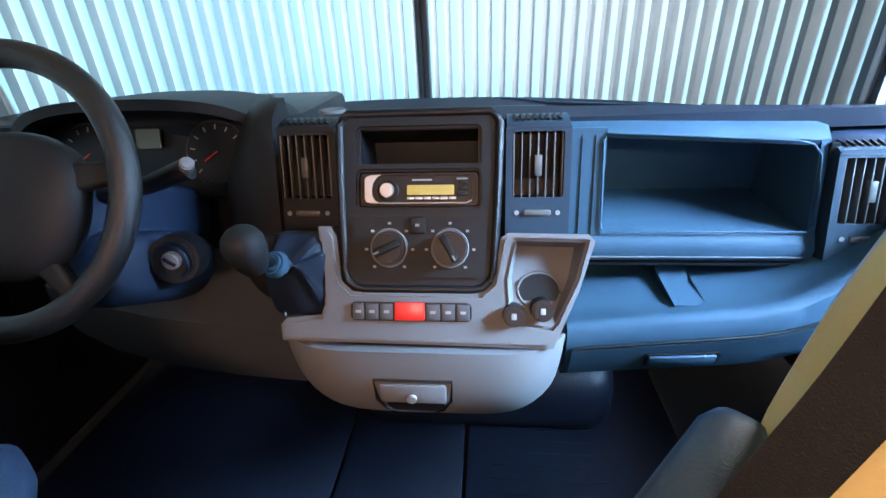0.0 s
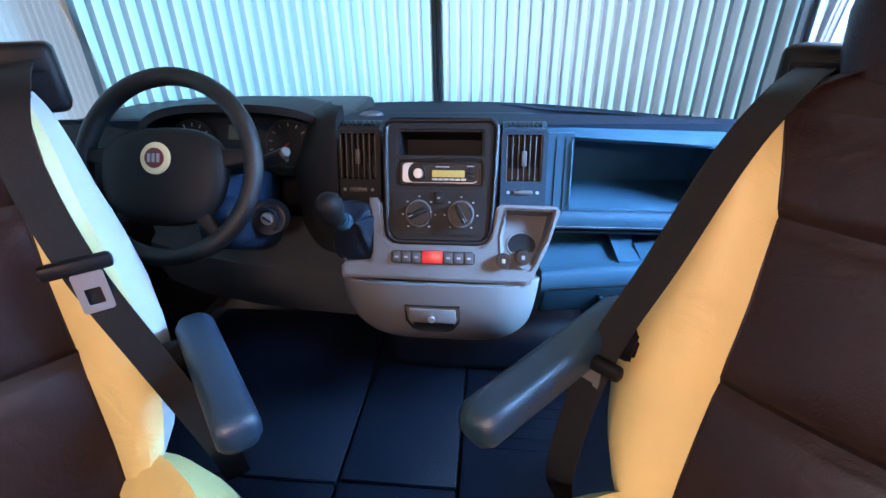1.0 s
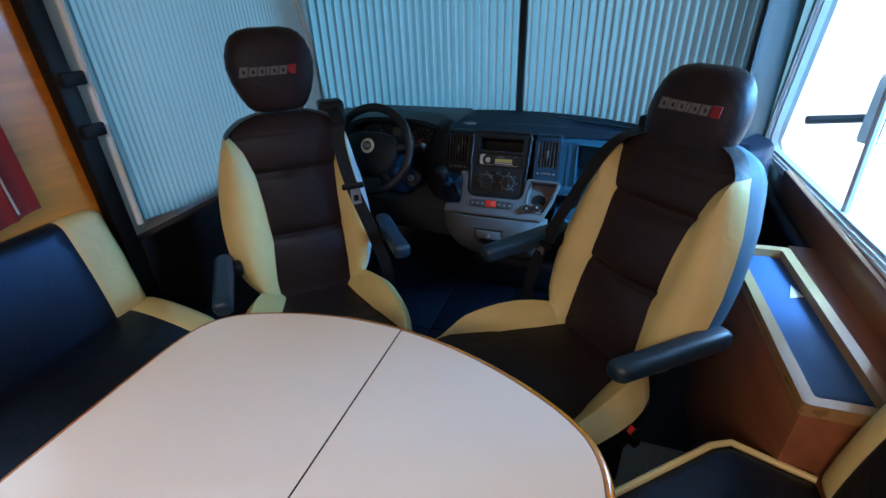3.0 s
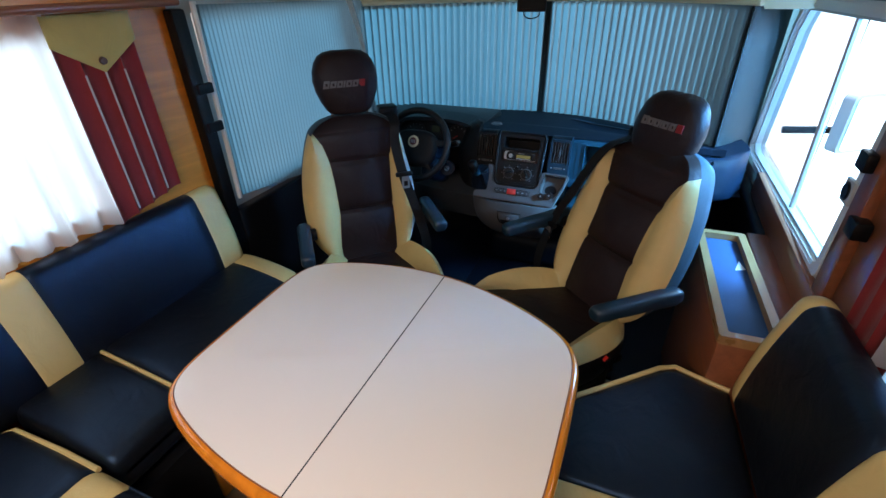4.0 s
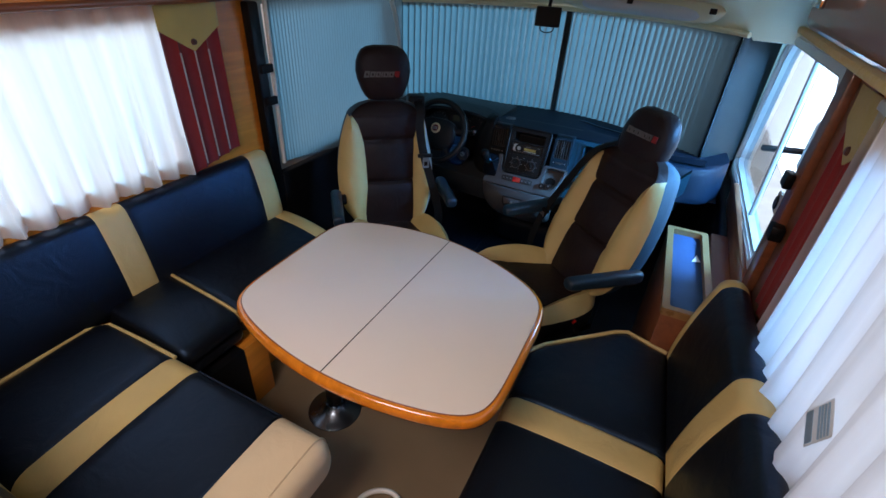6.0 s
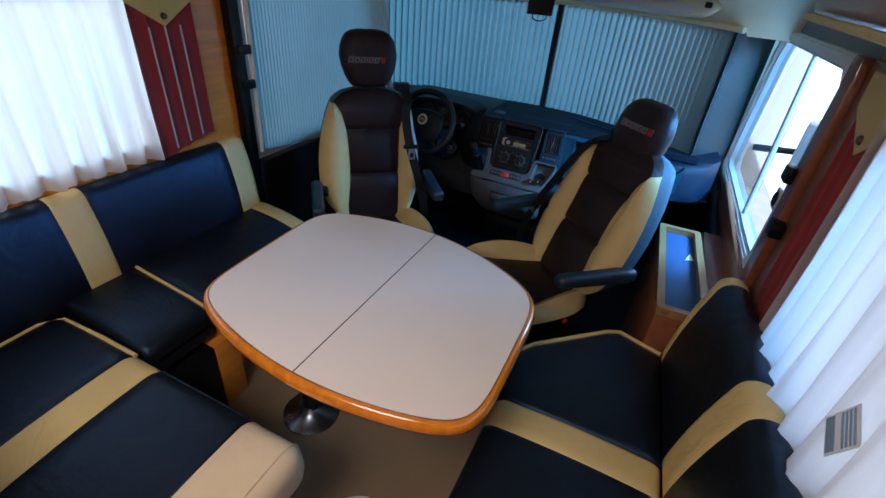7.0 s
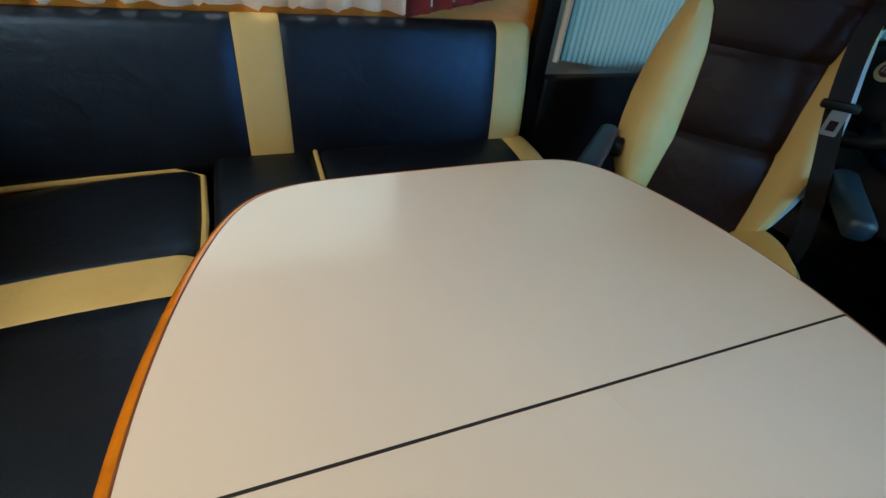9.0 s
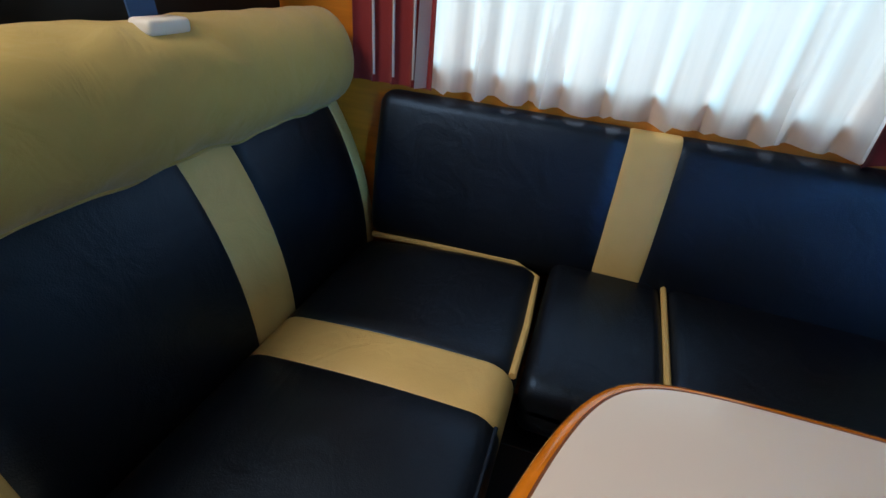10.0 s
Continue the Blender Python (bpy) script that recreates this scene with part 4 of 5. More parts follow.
    hws = [0.060, 0.082, 0.098, 0.115, 0.131, 0.138, 0.134, 0.122, 0.106, 0.082, 0.045]
    hds = [0.020, 0.034, 0.042, 0.050, 0.055, 0.056, 0.054, 0.049, 0.042, 0.031, 0.014]
    for z, w_, d_ in zip(hz, hws, hds):
        z *= tall
        ring = []
        for k in range(36):
            t = 2 * math.pi * k / 36
            c, s = math.cos(t), math.sin(t)
            ring.append(Vector((aside + w_ * math.copysign(abs(c) ** 0.62, c), fy + 0.055 + tip * z + d_ * math.copysign(abs(s) ** 0.8, s) + 0.010 * (c * c) * (z / 0.252), h0 + z)))
        rows.append(ring)
    head = part("headrest", loft(rows), BROWN, seat, "dark brown vinyl headrest", 70)
    for s in (-1, 1):
        part("headrest_post", tube([(aside + 0.075 * s, fy + 0.06, 1.0), (aside + 0.075 * s, fy + 0.06, h0 + 0.03)], 0.006, 8), CHROME, seat, "chrome headrest post")
        part("post_collar", cylinder((aside + 0.075 * s, fy + 0.06, 1.076 - drop), (aside + 0.075 * s, fy + 0.06, 1.104 - drop), 0.013, 0.011, 14, 0.002), BLACK, seat)
    # embroidered mark: plain shapes
    zc = mark
    yf = fy + 0.055 + tip * (mark - h0) - 0.0565
    widths = [0.025, 0.025, 0.023, 0.008, 0.024, 0.024]
    x = -0.098
    for k, wd in enumerate(widths):
        sl = 0.004
        hgt = 0.013 if k else 0.015
        yy = yf + 0.9 * (abs(x - aside + wd / 2) / 0.138) ** 3 * 0.02
        ring = [(x - sl, zc - hgt), (x + wd - sl, zc - hgt), (x + wd + sl, zc + hgt), (x + sl, zc + hgt)]
        holes = [[(x + wd * 0.35, zc - 0.006), (x + wd * 0.68, zc - 0.006), (x + wd * 0.68, zc + 0.005), (x + wd * 0.35, zc + 0.005)]] if wd > 0.01 else []
        part("embroidery", moved(plate(ring, holes, 0.004), Matrix.Translation((0, yy - 0.002, 0))), THREAD, head, "pale grey embroidered shape")
        x += wd + 0.003
    part("embroidery", moved(plate([(x - 0.002, zc - 0.014), (x + 0.022, zc - 0.014), (x + 0.027, zc + 0.014), (x + 0.003, zc + 0.014)], [], 0.004), Matrix.Translation((0, yf + 0.0015, 0))), RED_THREAD, head, "red embroidered block")

    # armrests
    for s, y0, y1, z, turn in arms:
        rows = []
        L = y0 - y1
        for q in (0.0, 0.02, 0.08, 0.3, 0.6, 0.85, 0.95, 0.985, 1.0):
            e = 0.55 if q in (0.0, 1.0) else 0.85 if q in (0.02, 0.985) else 1.0
            yy = y0 - L * q
            xx = s * (0.282 + turn * q)
            rows.append([Vector((xx + a, yy, z - 0.032 + b + 0.012 * (1 - q))) for a, b in rrect(0.028 * e, 0.027 * e * (1.15 - 0.2 * q), 0.018, 4)])
        part("armrest", loft(rows), ARM, seat, "black padded armrest, window blue painted in", 60)
        part("armrest_pivot", cylinder((s * 0.23, y0 - 0.04, z - 0.04), (s * 0.29, y0 - 0.04, z - 0.04), 0.028, 0.028, 16, 0.004), BLACK, seat)

    # belt built into the seat
    s = inner
    g = front(1.10)
    part("belt_tower", moved(box((-0.045, -0.03, -0.05), (0.045, 0.05, 0.045), 0.012, 3), Matrix.Translation((s * 0.180, g + 0.115, 1.066 - drop))), BLACK, seat, "black belt tower")
    part("belt_slot", box((s * 0.180 - 0.03, g + 0.082, 1.073 - drop), (s * 0.180 + 0.03, g + 0.0865, 1.091 - drop), 0.002), PANEL, seat)
    lat = [(0.36, 0.275), (0.52, 0.262 + spread * 0.3), (0.70, 0.228 + spread * 0.8), (0.86, 0.190 + spread), (1.0, 0.172 + spread * 0.8), (1.2, 0.170)]
    pts = smooth_line([(s * 0.180, g + 0.085, 1.086 - drop), (s * 0.178, front(1.075) - 0.030, 1.068 - drop), (s * between(lat, 1.0), front(1.0) - 0.058, 1.0 - drop), (s * between(lat, 0.86), front(0.86) - 0.076, 0.86 - drop * 0.6), (s * between(lat, 0.70), front(0.7) - 0.082, 0.70), (s * 0.262, -0.045, 0.52), (s * 0.275, 0.02, 0.36)], 6)
    part("belt", ribbon(pts, (1, -0.12 * s, 0.1), 0.043, 0.0025), BELT, seat, "black belt webbing", 60)
    by, lx = front(stop) - 0.086, between(lat, stop)
    part("belt_stop", moved(box((-0.038, -0.009, -0.010), (0.038, 0.009, 0.010), 0.006), Matrix.Translation((s * lx, by - 0.006, stop))), BLACK, seat)
    part("belt_tongue", moved(plate(rounded(-0.017, -0.028, 0.017, 0.028, 0.004), [rounded(-0.009, -0.018, 0.009, 0.006, 0.002)], 0.003), Matrix.Translation((s * (lx + 0.006), by - 0.010, stop - 0.038))), SILVER, seat, "steel belt tongue")
    part("buckle", moved(box((-0.017, -0.012, -0.045), (0.017, 0.012, 0.03), 0.005), pose(-s * 0.27, -0.12, 0.43, 20, 0, 0)), BLACK, seat, "belt buckle")
    part("buckle_button", moved(box((-0.012, -0.014, 0.022), (0.012, 0.006, 0.034), 0.002), pose(-s * 0.27, -0.12, 0.43, 20, 0, 0)), RED, seat, "red release button")
    # swivel base
    part("swivel_plate", box((-0.19, -0.40, 0.285), (0.19, 0.06, 0.325), 0.008), BLACK, seat)
    part("pedestal", box((-0.17, -0.36, 0.002), (0.17, 0.03, 0.285), 0.02, 3), BLACK, seat, "black seat pedestal")
    part("side_lever", box((-s * 0.235 - 0.012, -0.30, 0.30), (-s * 0.235 + 0.012, -0.12, 0.33), 0.006), BLACK, seat)
    return seat


cab_seat("brown and cream vinyl driver seat, headrest raised, turned to table", pose(-0.535, 0.035, 0, 0, 0, 41), 1, 11, 0.006, [(1, 0.05, -0.215, 0.702, 0.005), (-1, 0.05, -0.25, 0.66, 0.0)], 0.014, spread=-0.010, slim=0.018, middle=0.90)
cab_seat("brown and cream vinyl passenger seat, headrest lowered, turned to table", pose(0.45, 0.025, 0, 0, 0, -42), -1, 19, -0.125, [(1, 0.15, -0.18, 0.66, -0.055), (-1, 0.12, -0.205, 0.735, 0.01)], 0.034, 0.705, 0.036, 1.09, -0.024, 1.145, -0.008)

# ---- dashboard ----
dash = thing("dashboard", "dark blue grey plastic van dashboard with open shelves", "dashboard")


def dash_top(u, v):
    x = -1.06 + 1.98 * u
    y1 = front_curve(max(min(x, 0.93), -1.06)) + 0.03
    y0 = 0.80 + 0.05 * abs(x)
    y = y0 + (y1 - y0) * v
    dip = -0.03 * math.exp(-((v - 0.55) / 0.16) ** 2) * (1 / (1 + math.exp(-(abs(x + 0.05) - 0.28) * 40)))
    return Vector((x, y, 0.885 - 0.075 * v ** 1.3 + dip))


part("top_pad", sheet(dash_top, 60, 24, 0.03), DASHTOP, dash, "dark top pad reaching the windscreen")

# Black strips laid on the pad where its recess reads dark.
for xa, xb in ((-0.78, -0.32), (0.14, 0.76)):
    pts = [dash_top((xa + (xb - xa) * k / 20 + 1.06) / 1.98, 0.70) + Vector((0, 0, 0.0015)) for k in range(21)]
    part("pad_strip", ribbon(pts, (0, 1, -0.15), 0.030, 0.003), BLACK, dash, "dark strip laid on the top pad")
    part("strip_rim", tube([p + Vector((0, 0.019, -0.001)) for p in pts], 0.003, 6), PLASTIC, dash)


def lip(x):
    return -0.006 + 0.118 * (x - 0.235) + 1.6 * max(0, x - 0.5) ** 2


# passenger side: upper bin and bar in one moulded profile, the shelf below in another
def upper_bin(x):
    d = 0.06 * max(0, x - 0.3)
    return [(0.95, 0.876 - d * 0.5), (0.80, 0.878 - d * 0.6), (0.782, 0.866 - d), (0.785, 0.856 - d), (0.93, 0.842 - d), (0.94, 0.712), (0.925, 0.704), (0.80, 0.700), (0.765, 0.700), (0.748, 0.694), (0.737, 0.672), (0.741, 0.650), (0.758, 0.643), (0.88, 0.640), (0.95, 0.640)]


def lower_shelf(x):
    k = lip(x)
    w = max(0, x - 0.56)
    return [(0.89, 0.648), (0.895, 0.625), (0.88, 0.606 + k * 0.5), (0.80, 0.592 + k * 0.7), (0.70, 0.583 + k), (0.655 + 0.2 * w, 0.588 + k), (0.640 + 0.25 * w, 0.596 + k), (0.628 + 0.25 * w, 0.596 + k), (0.618 + 0.25 * w, 0.588 + k), (0.616 + 0.25 * w, 0.556 + k), (0.630 + 0.3 * w, 0.512 + k * 0.85), (0.650 + 0.4 * w, 0.474 + k * 0.85), (0.70 + 0.4 * w, 0.458 + k * 0.8), (0.95, 0.45 + k * 0.3)]


xs = [0.235 + (0.650 - 0.235) * k / 20 for k in range(21)]
part("passenger_bin", loft([[Vector((x, y, z)) for y, z in upper_bin(x)] for x in xs], False), PLASTIC, dash, "moulded open upper bin", 50)
xs = [0.235 + (0.86 - 0.235) * k / 30 for k in range(31)]
part("passenger_shelf", loft([[Vector((x, y, z)) for y, z in lower_shelf(x)] for x in xs], False), PLASTIC, dash, "moulded open lower shelf", 50)
face = [(0.783, 0.872), (0.741, 0.66), (0.76, 0.645), (0.97, 0.645), (0.97, 0.872)]
part("bin_side", extrude_x(face, 0.236, 0.302), PLASTIC, dash)
part("bin_side", extrude_x([(y, z - 0.024 * (z > 0.8)) for y, z in face], 0.636, 0.649), PLASTIC, dash)
rim_pts = [(0.302, 0.780, 0.864), (0.46, 0.780, 0.855), (0.60, 0.778, 0.846), (0.622, 0.776, 0.840), (0.634, 0.770, 0.825), (0.640, 0.758, 0.77), (0.641, 0.748, 0.712), (0.632, 0.745, 0.702), (0.305, 0.745, 0.702), (0.300, 0.748, 0.712), (0.297, 0.776, 0.850)]
part("bin_rim", tube(rim_pts, 0.0020, 8, True), PLASTIC, dash, "rounded rim of the upper bin")
part("bar_line", tube([(0.262, 0.7365, 0.658), (0.635, 0.7365, 0.658)], 0.0015, 6), GREY, dash, "pale line along the bar")
part("bar_groove", box((0.245, 0.7405, 0.640), (0.640, 0.760, 0.6445), 0), BLACK, dash, "dark joint below the bar")
for x in (0.262, 0.284):
    part("side_groove", tube([(x, 0.7825 - 0.002, 0.862), (x, 0.7605, 0.765), (x, 0.7425, 0.672)], 0.0011, 6), BLACK, dash)
part("shelf_divider", loft([[Vector((x + dx, y, z)) for y, z in ((0.89, 0.644), (0.80, 0.644), (0.784, 0.634), (0.768, 0.618), (0.735, 0.609), (0.665, 0.606), (0.665, 0.595), (0.89, 0.59))] for x, dx in ((0.412, 0.0), (0.432, 0.0), (0.452, 0.012))]), PLASTIC, dash, "upright shelf divider", 30)
gl = part("glove_box_lid", loft([[Vector((x, y - 0.004, z)) for y, z in ((0.619, 0.5555 + lip(x)), (0.6165, 0.552 + lip(x)), (0.630, 0.512 + lip(x) * 0.85), (0.648, 0.480 + lip(x) * 0.85), (0.70, 0.49), (0.66, 0.55))] for x in [0.245 + 0.37 * k / 12 for k in range(13)]]), PLASTIC, dash, "lower glove box lid", 30)
part("lid_handle", moved(box((-0.052, -0.003, -0.011), (0.052, 0.006, 0.010), 0.003), pose(0.42, 0.6185, 0.532, 18, -4, 0)), PLASTIC, gl, "glove box handle")
# Black plate paints the shadow round the lid handle.
part("handle_shadow", moved(plate(rounded(-0.058, -0.016, 0.058, 0.014, 0.004), [], 0.003), pose(0.42, 0.6200, 0.532, 18, -4, 0)), BLACK, gl, "dark outline round the handle")
part("lid_gap", tube([(0.25 + 0.36 * k / 12, 0.6125, 0.5575 + lip(0.25 + 0.36 * k / 12)) for k in range(13)] + [(0.615, 0.630, 0.53 + lip(0.615))], 0.0026, 6), BLACK, gl, "dark gap above the lid")

# right end of the dashboard
part("end_gap", box((0.648, 0.775, 0.648), (0.660, 0.95, 0.842), 0), BLACK, dash, "dark joint beside the bin")
part("end_body", loft([[Vector((x, y, z)) for y, z in ((1.30, 0.82), (0.86 + q, 0.848), (0.800 + q, 0.846), (0.784 + q, 0.835), (0.776 + q, 0.80), (0.752 + q, 0.70), (0.745 + q, 0.665), (0.76 + q, 0.650), (0.90, 0.645), (1.30, 0.64))] for x, q in ((0.660, 0.006), (0.668, -0.004), (0.78, 0.0), (0.86, 0.01), (0.93, 0.04), (0.985, 0.09), (1.045, 0.22))]), COLUMN, dash, "rounded dashboard end", 50)


def vent(x0, x1, m, parent, look_):
    """An air vent pod in the local x-z plane, facing -y."""
    body = part("vent_pod", moved(plate(rounded(x0, -0.115, x1, 0.071, 0.010), [rounded(x0 + 0.011, -0.046, x1 - 0.011, 0.058, 0.005)], 0.09, 0.007), m), look_, parent, "moulded vent housing")
    part("vent_back", moved(plate([(x0 + 0.006, -0.052), (x1 - 0.006, -0.052), (x1 - 0.006, 0.064), (x0 + 0.006, 0.064)], [], 0.004), m @ Matrix.Translation((0, 0.045, 0))), BLACK, body)
    n = 7
    for k in range(n):
        x = x0 + 0.013 + (x1 - x0 - 0.026) * k / (n - 1)
        part("slat", moved(box((x - 0.0013, 0.003, -0.047), (x + 0.0013, 0.020, 0.059), 0.001), m), SLAT, body)
    xm = (x0 + x1) / 2
    part("slider", moved(box((xm - 0.006, -0.003, -0.012), (xm + 0.006, 0.010, 0.022), 0.002), m), SLAT, body)
    part("thumb_wheel", moved(box((xm - 0.022, -0.004, -0.076), (xm + 0.022, 0.006, -0.066), 0.003), m), SLAT, body)
    for q in (-1, 1):
        part("mark", moved(cylinder((xm + q * 0.033, -0.0015, -0.071), (xm + q * 0.033, 0.001, -0.071), 0.004, 0.004, 10), m), PRINT, body)
    cap = part("vent_cap", moved(loft([[Vector((x, y, z)) for y, z in ((-0.001, 0.063), (0.006, 0.072), (0.030, 0.084), (0.055, 0.089), (0.085, 0.088), (0.085, 0.063))] for x in (x0 + 0.002, x0 + 0.008, x1 - 0.008, x1 - 0.002)]), m), look_, body, "sloped top of the vent housing", 50)
    for k in range(8):
        x = x0 + 0.020 + (x1 - x0 - 0.040) * k / 7
        part("top_slot", moved(tube([(x + 0.003 * (k - 3.5) / 3.5, 0.012, 0.0758), (x + 0.006 * (k - 3.5) / 3.5, 0.030, 0.0848)], 0.0030, 6), m), BLACK, cap)
    return body


# Right-hand pods use the lit blue copy, the left one the dark plastic.
vent(0.135, 0.238, pose(0, 0.726, 0.822, -14, 0, 0), dash, VENTBLUE)
vent(-0.250, -0.142, pose(0, 0.720, 0.825, -14, 0, 0), dash, PANEL)
vent(0.653, 0.765, pose(0, 0.744, 0.766, -14, 0, 0), dash, VENTBLUE)
part("vent_plinth", box((0.130, 0.69, 0.670), (0.243, 0.80, 0.712), 0.01), PANEL, dash)
part("vent_plinth", box((-0.243, 0.69, 0.670), (-0.130, 0.80, 0.712), 0.01), PANEL, dash)
part("core", box((-0.25, 0.765, 0.50), (0.236, 1.05, 0.870), 0.01), PANEL, dash, "dashboard core behind the console")

# centre stack
M_STACK = pose(-0.002, 0.632, 0.787, -25, 0, 0)
M_PANEL = M_STACK @ Matrix.Translation((0.006, 0, -0.11)) @ Matrix.Diagonal((0.92, 1, 0.96, 1)) @ Matrix.Translation((0, 0, 0.11))


def on_stack(bm, y=0.0):
    return moved(bm, M_STACK @ Matrix.Translation((0, y, 0)))


def on_panel(bm, y=0.0):
    return moved(bm, M_PANEL @ Matrix.Translation((0, y, 0)))


stack = part("centre_panel", on_panel(plate([(-0.119, -0.094), (-0.112, -0.106), (-0.095, -0.114), (0.095, -0.114), (0.111, -0.106), (0.118, -0.094), (0.128, 0.05), (0.128, 0.142), (0.115, 0.155), (-0.115, 0.155), (-0.128, 0.142), (-0.128, 0.05)], [rounded(-0.098, 0.078, 0.098, 0.132, 0.006), rounded(-0.098, 0.012, 0.098, 0.066, 0.006)], 0.05, 0.006), -0.004), PANEL, dash, "charcoal centre panel")
part("stack_trim", on_panel(tube([(-0.126, -0.002, 0.148), (-0.130, -0.002, 0.138), (-0.128, -0.002, 0.05), (-0.122, -0.002, -0.088), (-0.116, -0.002, -0.103), (-0.104, -0.002, -0.113), (-0.09, -0.002, -0.116), (0.09, -0.002, -0.116), (0.104, -0.002, -0.113), (0.115, -0.002, -0.103), (0.121, -0.002, -0.088), (0.128, -0.002, 0.05), (0.130, -0.002, 0.138), (0.126, -0.002, 0.148), (0.116, -0.002, 0.156), (-0.116, -0.002, 0.156)], 0.007, 10, True)), BLACK, stack, "dark trim round the panel")
bin_ = [(-0.100, 0.076), (0.100, 0.076), (0.100, 0.134), (-0.100, 0.134)]
# Slot walls and back are black to paint the shade within.
part("stack_bin", on_panel(plate(bin_, [[(-0.096, 0.079), (0.096, 0.079), (0.096, 0.131), (-0.096, 0.131)]], 0.12), 0.004), BLACK, stack, "open storage slot, black for its inner shade")
part("bin_back", on_panel(box((-0.1, 0.118, 0.074), (0.1, 0.124, 0.136), 0)), BLACK, stack)
part("groove", on_panel(box((-0.112, -0.0046, -0.0025), (0.112, -0.0030, 0.0005), 0)), BLACK, stack, "dark joint below the radio")
part("climate_panel", on_panel(plate(rounded(-0.108, -0.098, 0.108, -0.004, 0.012), [], 0.004, 0.002), -0.0075), PANEL, stack, "climate control panel")

radio = thing("car_radio", "silver and black car radio with amber display", "radio")
part("body", on_panel(plate(rounded(-0.0965, 0.0135, 0.0965, 0.0645, 0.005), [], 0.05, 0.003), 0.003), BLACK, radio)
part("faceplate", on_panel(plate(rounded(-0.088, 0.0165, 0.088, 0.0615, 0.010), [rounded(-0.0785, 0.0190, 0.0862, 0.0603, 0.006)], 0.008, 0.0012), -0.006), BLACK, radio, "black front rim")
part("trim_crescent", on_panel(plate([(-0.087, 0.024), (-0.084, 0.019), (-0.076, 0.0172), (-0.062, 0.0168), (-0.070, 0.0215), (-0.074, 0.029), (-0.075, 0.039), (-0.073, 0.049), (-0.067, 0.057), (-0.060, 0.0612), (-0.076, 0.0606), (-0.084, 0.058), (-0.087, 0.054)], [], 0.003, 0.001), -0.0075), SILVER, radio, "silver crescent trim")
part("trim_line", on_panel(tube([(-0.062, -0.007, 0.0172), (0.078, -0.007, 0.0172), (0.086, -0.007, 0.021)], 0.0011, 6)), SILVER, radio, "thin silver lower line")
part("front_panel", on_panel(plate(rounded(-0.0805, 0.0180, 0.0875, 0.0610, 0.005), [], 0.004), -0.001), BLACK, radio, "black front panel")
part("display", on_panel(plate(rounded(-0.018, 0.0295, 0.058, 0.045, 0.002), [], 0.003, 0.001), -0.0045), AMBER, radio, "amber display")
part("volume_knob", on_panel(cylinder((-0.050, -0.014, 0.037), (-0.050, -0.002, 0.037), 0.0105, 0.0115, 24, 0.002)), SILVER, radio, "round silver volume knob")
part("knob_ring", on_panel(tube([(-0.050 + 0.0165 * math.cos(a), -0.003, 0.037 + 0.0165 * math.sin(a)) for a in [2 * math.pi * k / 28 for k in range(28)]], 0.002, 6, True)), PANEL, radio)
for k in range(6):
    part("preset_button", on_panel(box((-0.018 + 0.0135 * k, -0.0065, 0.0225), (-0.006 + 0.0135 * k, -0.002, 0.0268), 0.001)), SILVER, radio)
for z in (0.031, 0.040, 0.049):
    part("side_button", on_panel(box((0.064, -0.005, z - 0.003), (0.079, -0.002, z + 0.003), 0.001)), PANEL, radio)
part("lettering_bar", on_panel(box((-0.010, -0.0035, 0.0515), (0.022, -0.002, 0.0540), 0)), PRINT, radio)
part("lettering_bar", on_panel(box((0.062, -0.0035, 0.0535), (0.080, -0.002, 0.0555), 0)), PRINT, radio)

for cx, turn in ((-0.046, 25), (0.052, -60)):
    kn = part("climate_knob", on_panel(cylinder((cx, -0.022, -0.052), (cx, -0.004, -0.052), 0.0255, 0.028, 32, 0.003)), BLACK, stack, "round climate knob")
    part("knob_rim", on_panel(tube([(cx + 0.0285 * math.cos(a), -0.010, -0.052 + 0.0285 * math.sin(a)) for a in [2 * math.pi * k / 32 for k in range(32)]], 0.0022, 6, True)), GREY, kn, "grey knob rim")
    part("knob_grip", moved(box((-0.022, -0.012, -0.006), (0.022, 0.0, 0.006), 0.003), M_PANEL @ Matrix.Translation((cx, -0.022, -0.052)) @ Matrix.Rotation(radians(-turn), 4, "Y")), PANEL, kn, "grip bar")
    part("pointer", moved(box((-0.021, -0.0135, -0.0012), (-0.012, -0.0115, 0.0012), 0), M_PANEL @ Matrix.Translation((cx, -0.022, -0.052)) @ Matrix.Rotation(radians(-turn + (180 if turn < 0 else 0)), 4, "Y")), PRINT, kn, "white pointer")
    for k in range(7):
        a = radians(-140 + 280 * k / 6 + 90)
        part("dial_mark", on_panel(box((cx + 0.038 * math.cos(a) - 0.0024, -0.0086, -0.052 + 0.038 * math.sin(a) - 0.0018), (cx + 0.038 * math.cos(a) + 0.0024, -0.0072, -0.052 + 0.038 * math.sin(a) + 0.0018), 0)), PRINT, stack)
part("recirculation_button", on_panel(box((-0.013, -0.012, -0.030), (0.013, -0.004, -0.004), 0.003)), PANEL, stack, "square push button")
part("button_mark", on_panel(box((-0.003, -0.0128, -0.019), (0.003, -0.0118, -0.015), 0)), PRINT, stack)

# silver console round the stack
outer = [(-0.146, -0.022), (-0.128, -0.022), (-0.118, -0.035), (-0.110, -0.104), (-0.092, -0.120), (0.098, -0.120), (0.116, -0.104), (0.128, -0.04), (0.138, -0.032), (0.252, -0.034), (0.262, -0.044), (0.240, -0.115), (0.204, -0.200), (-0.203, -0.196), (-0.206, -0.172), (-0.196, -0.162), (-0.142, -0.156), (-0.136, -0.140)]
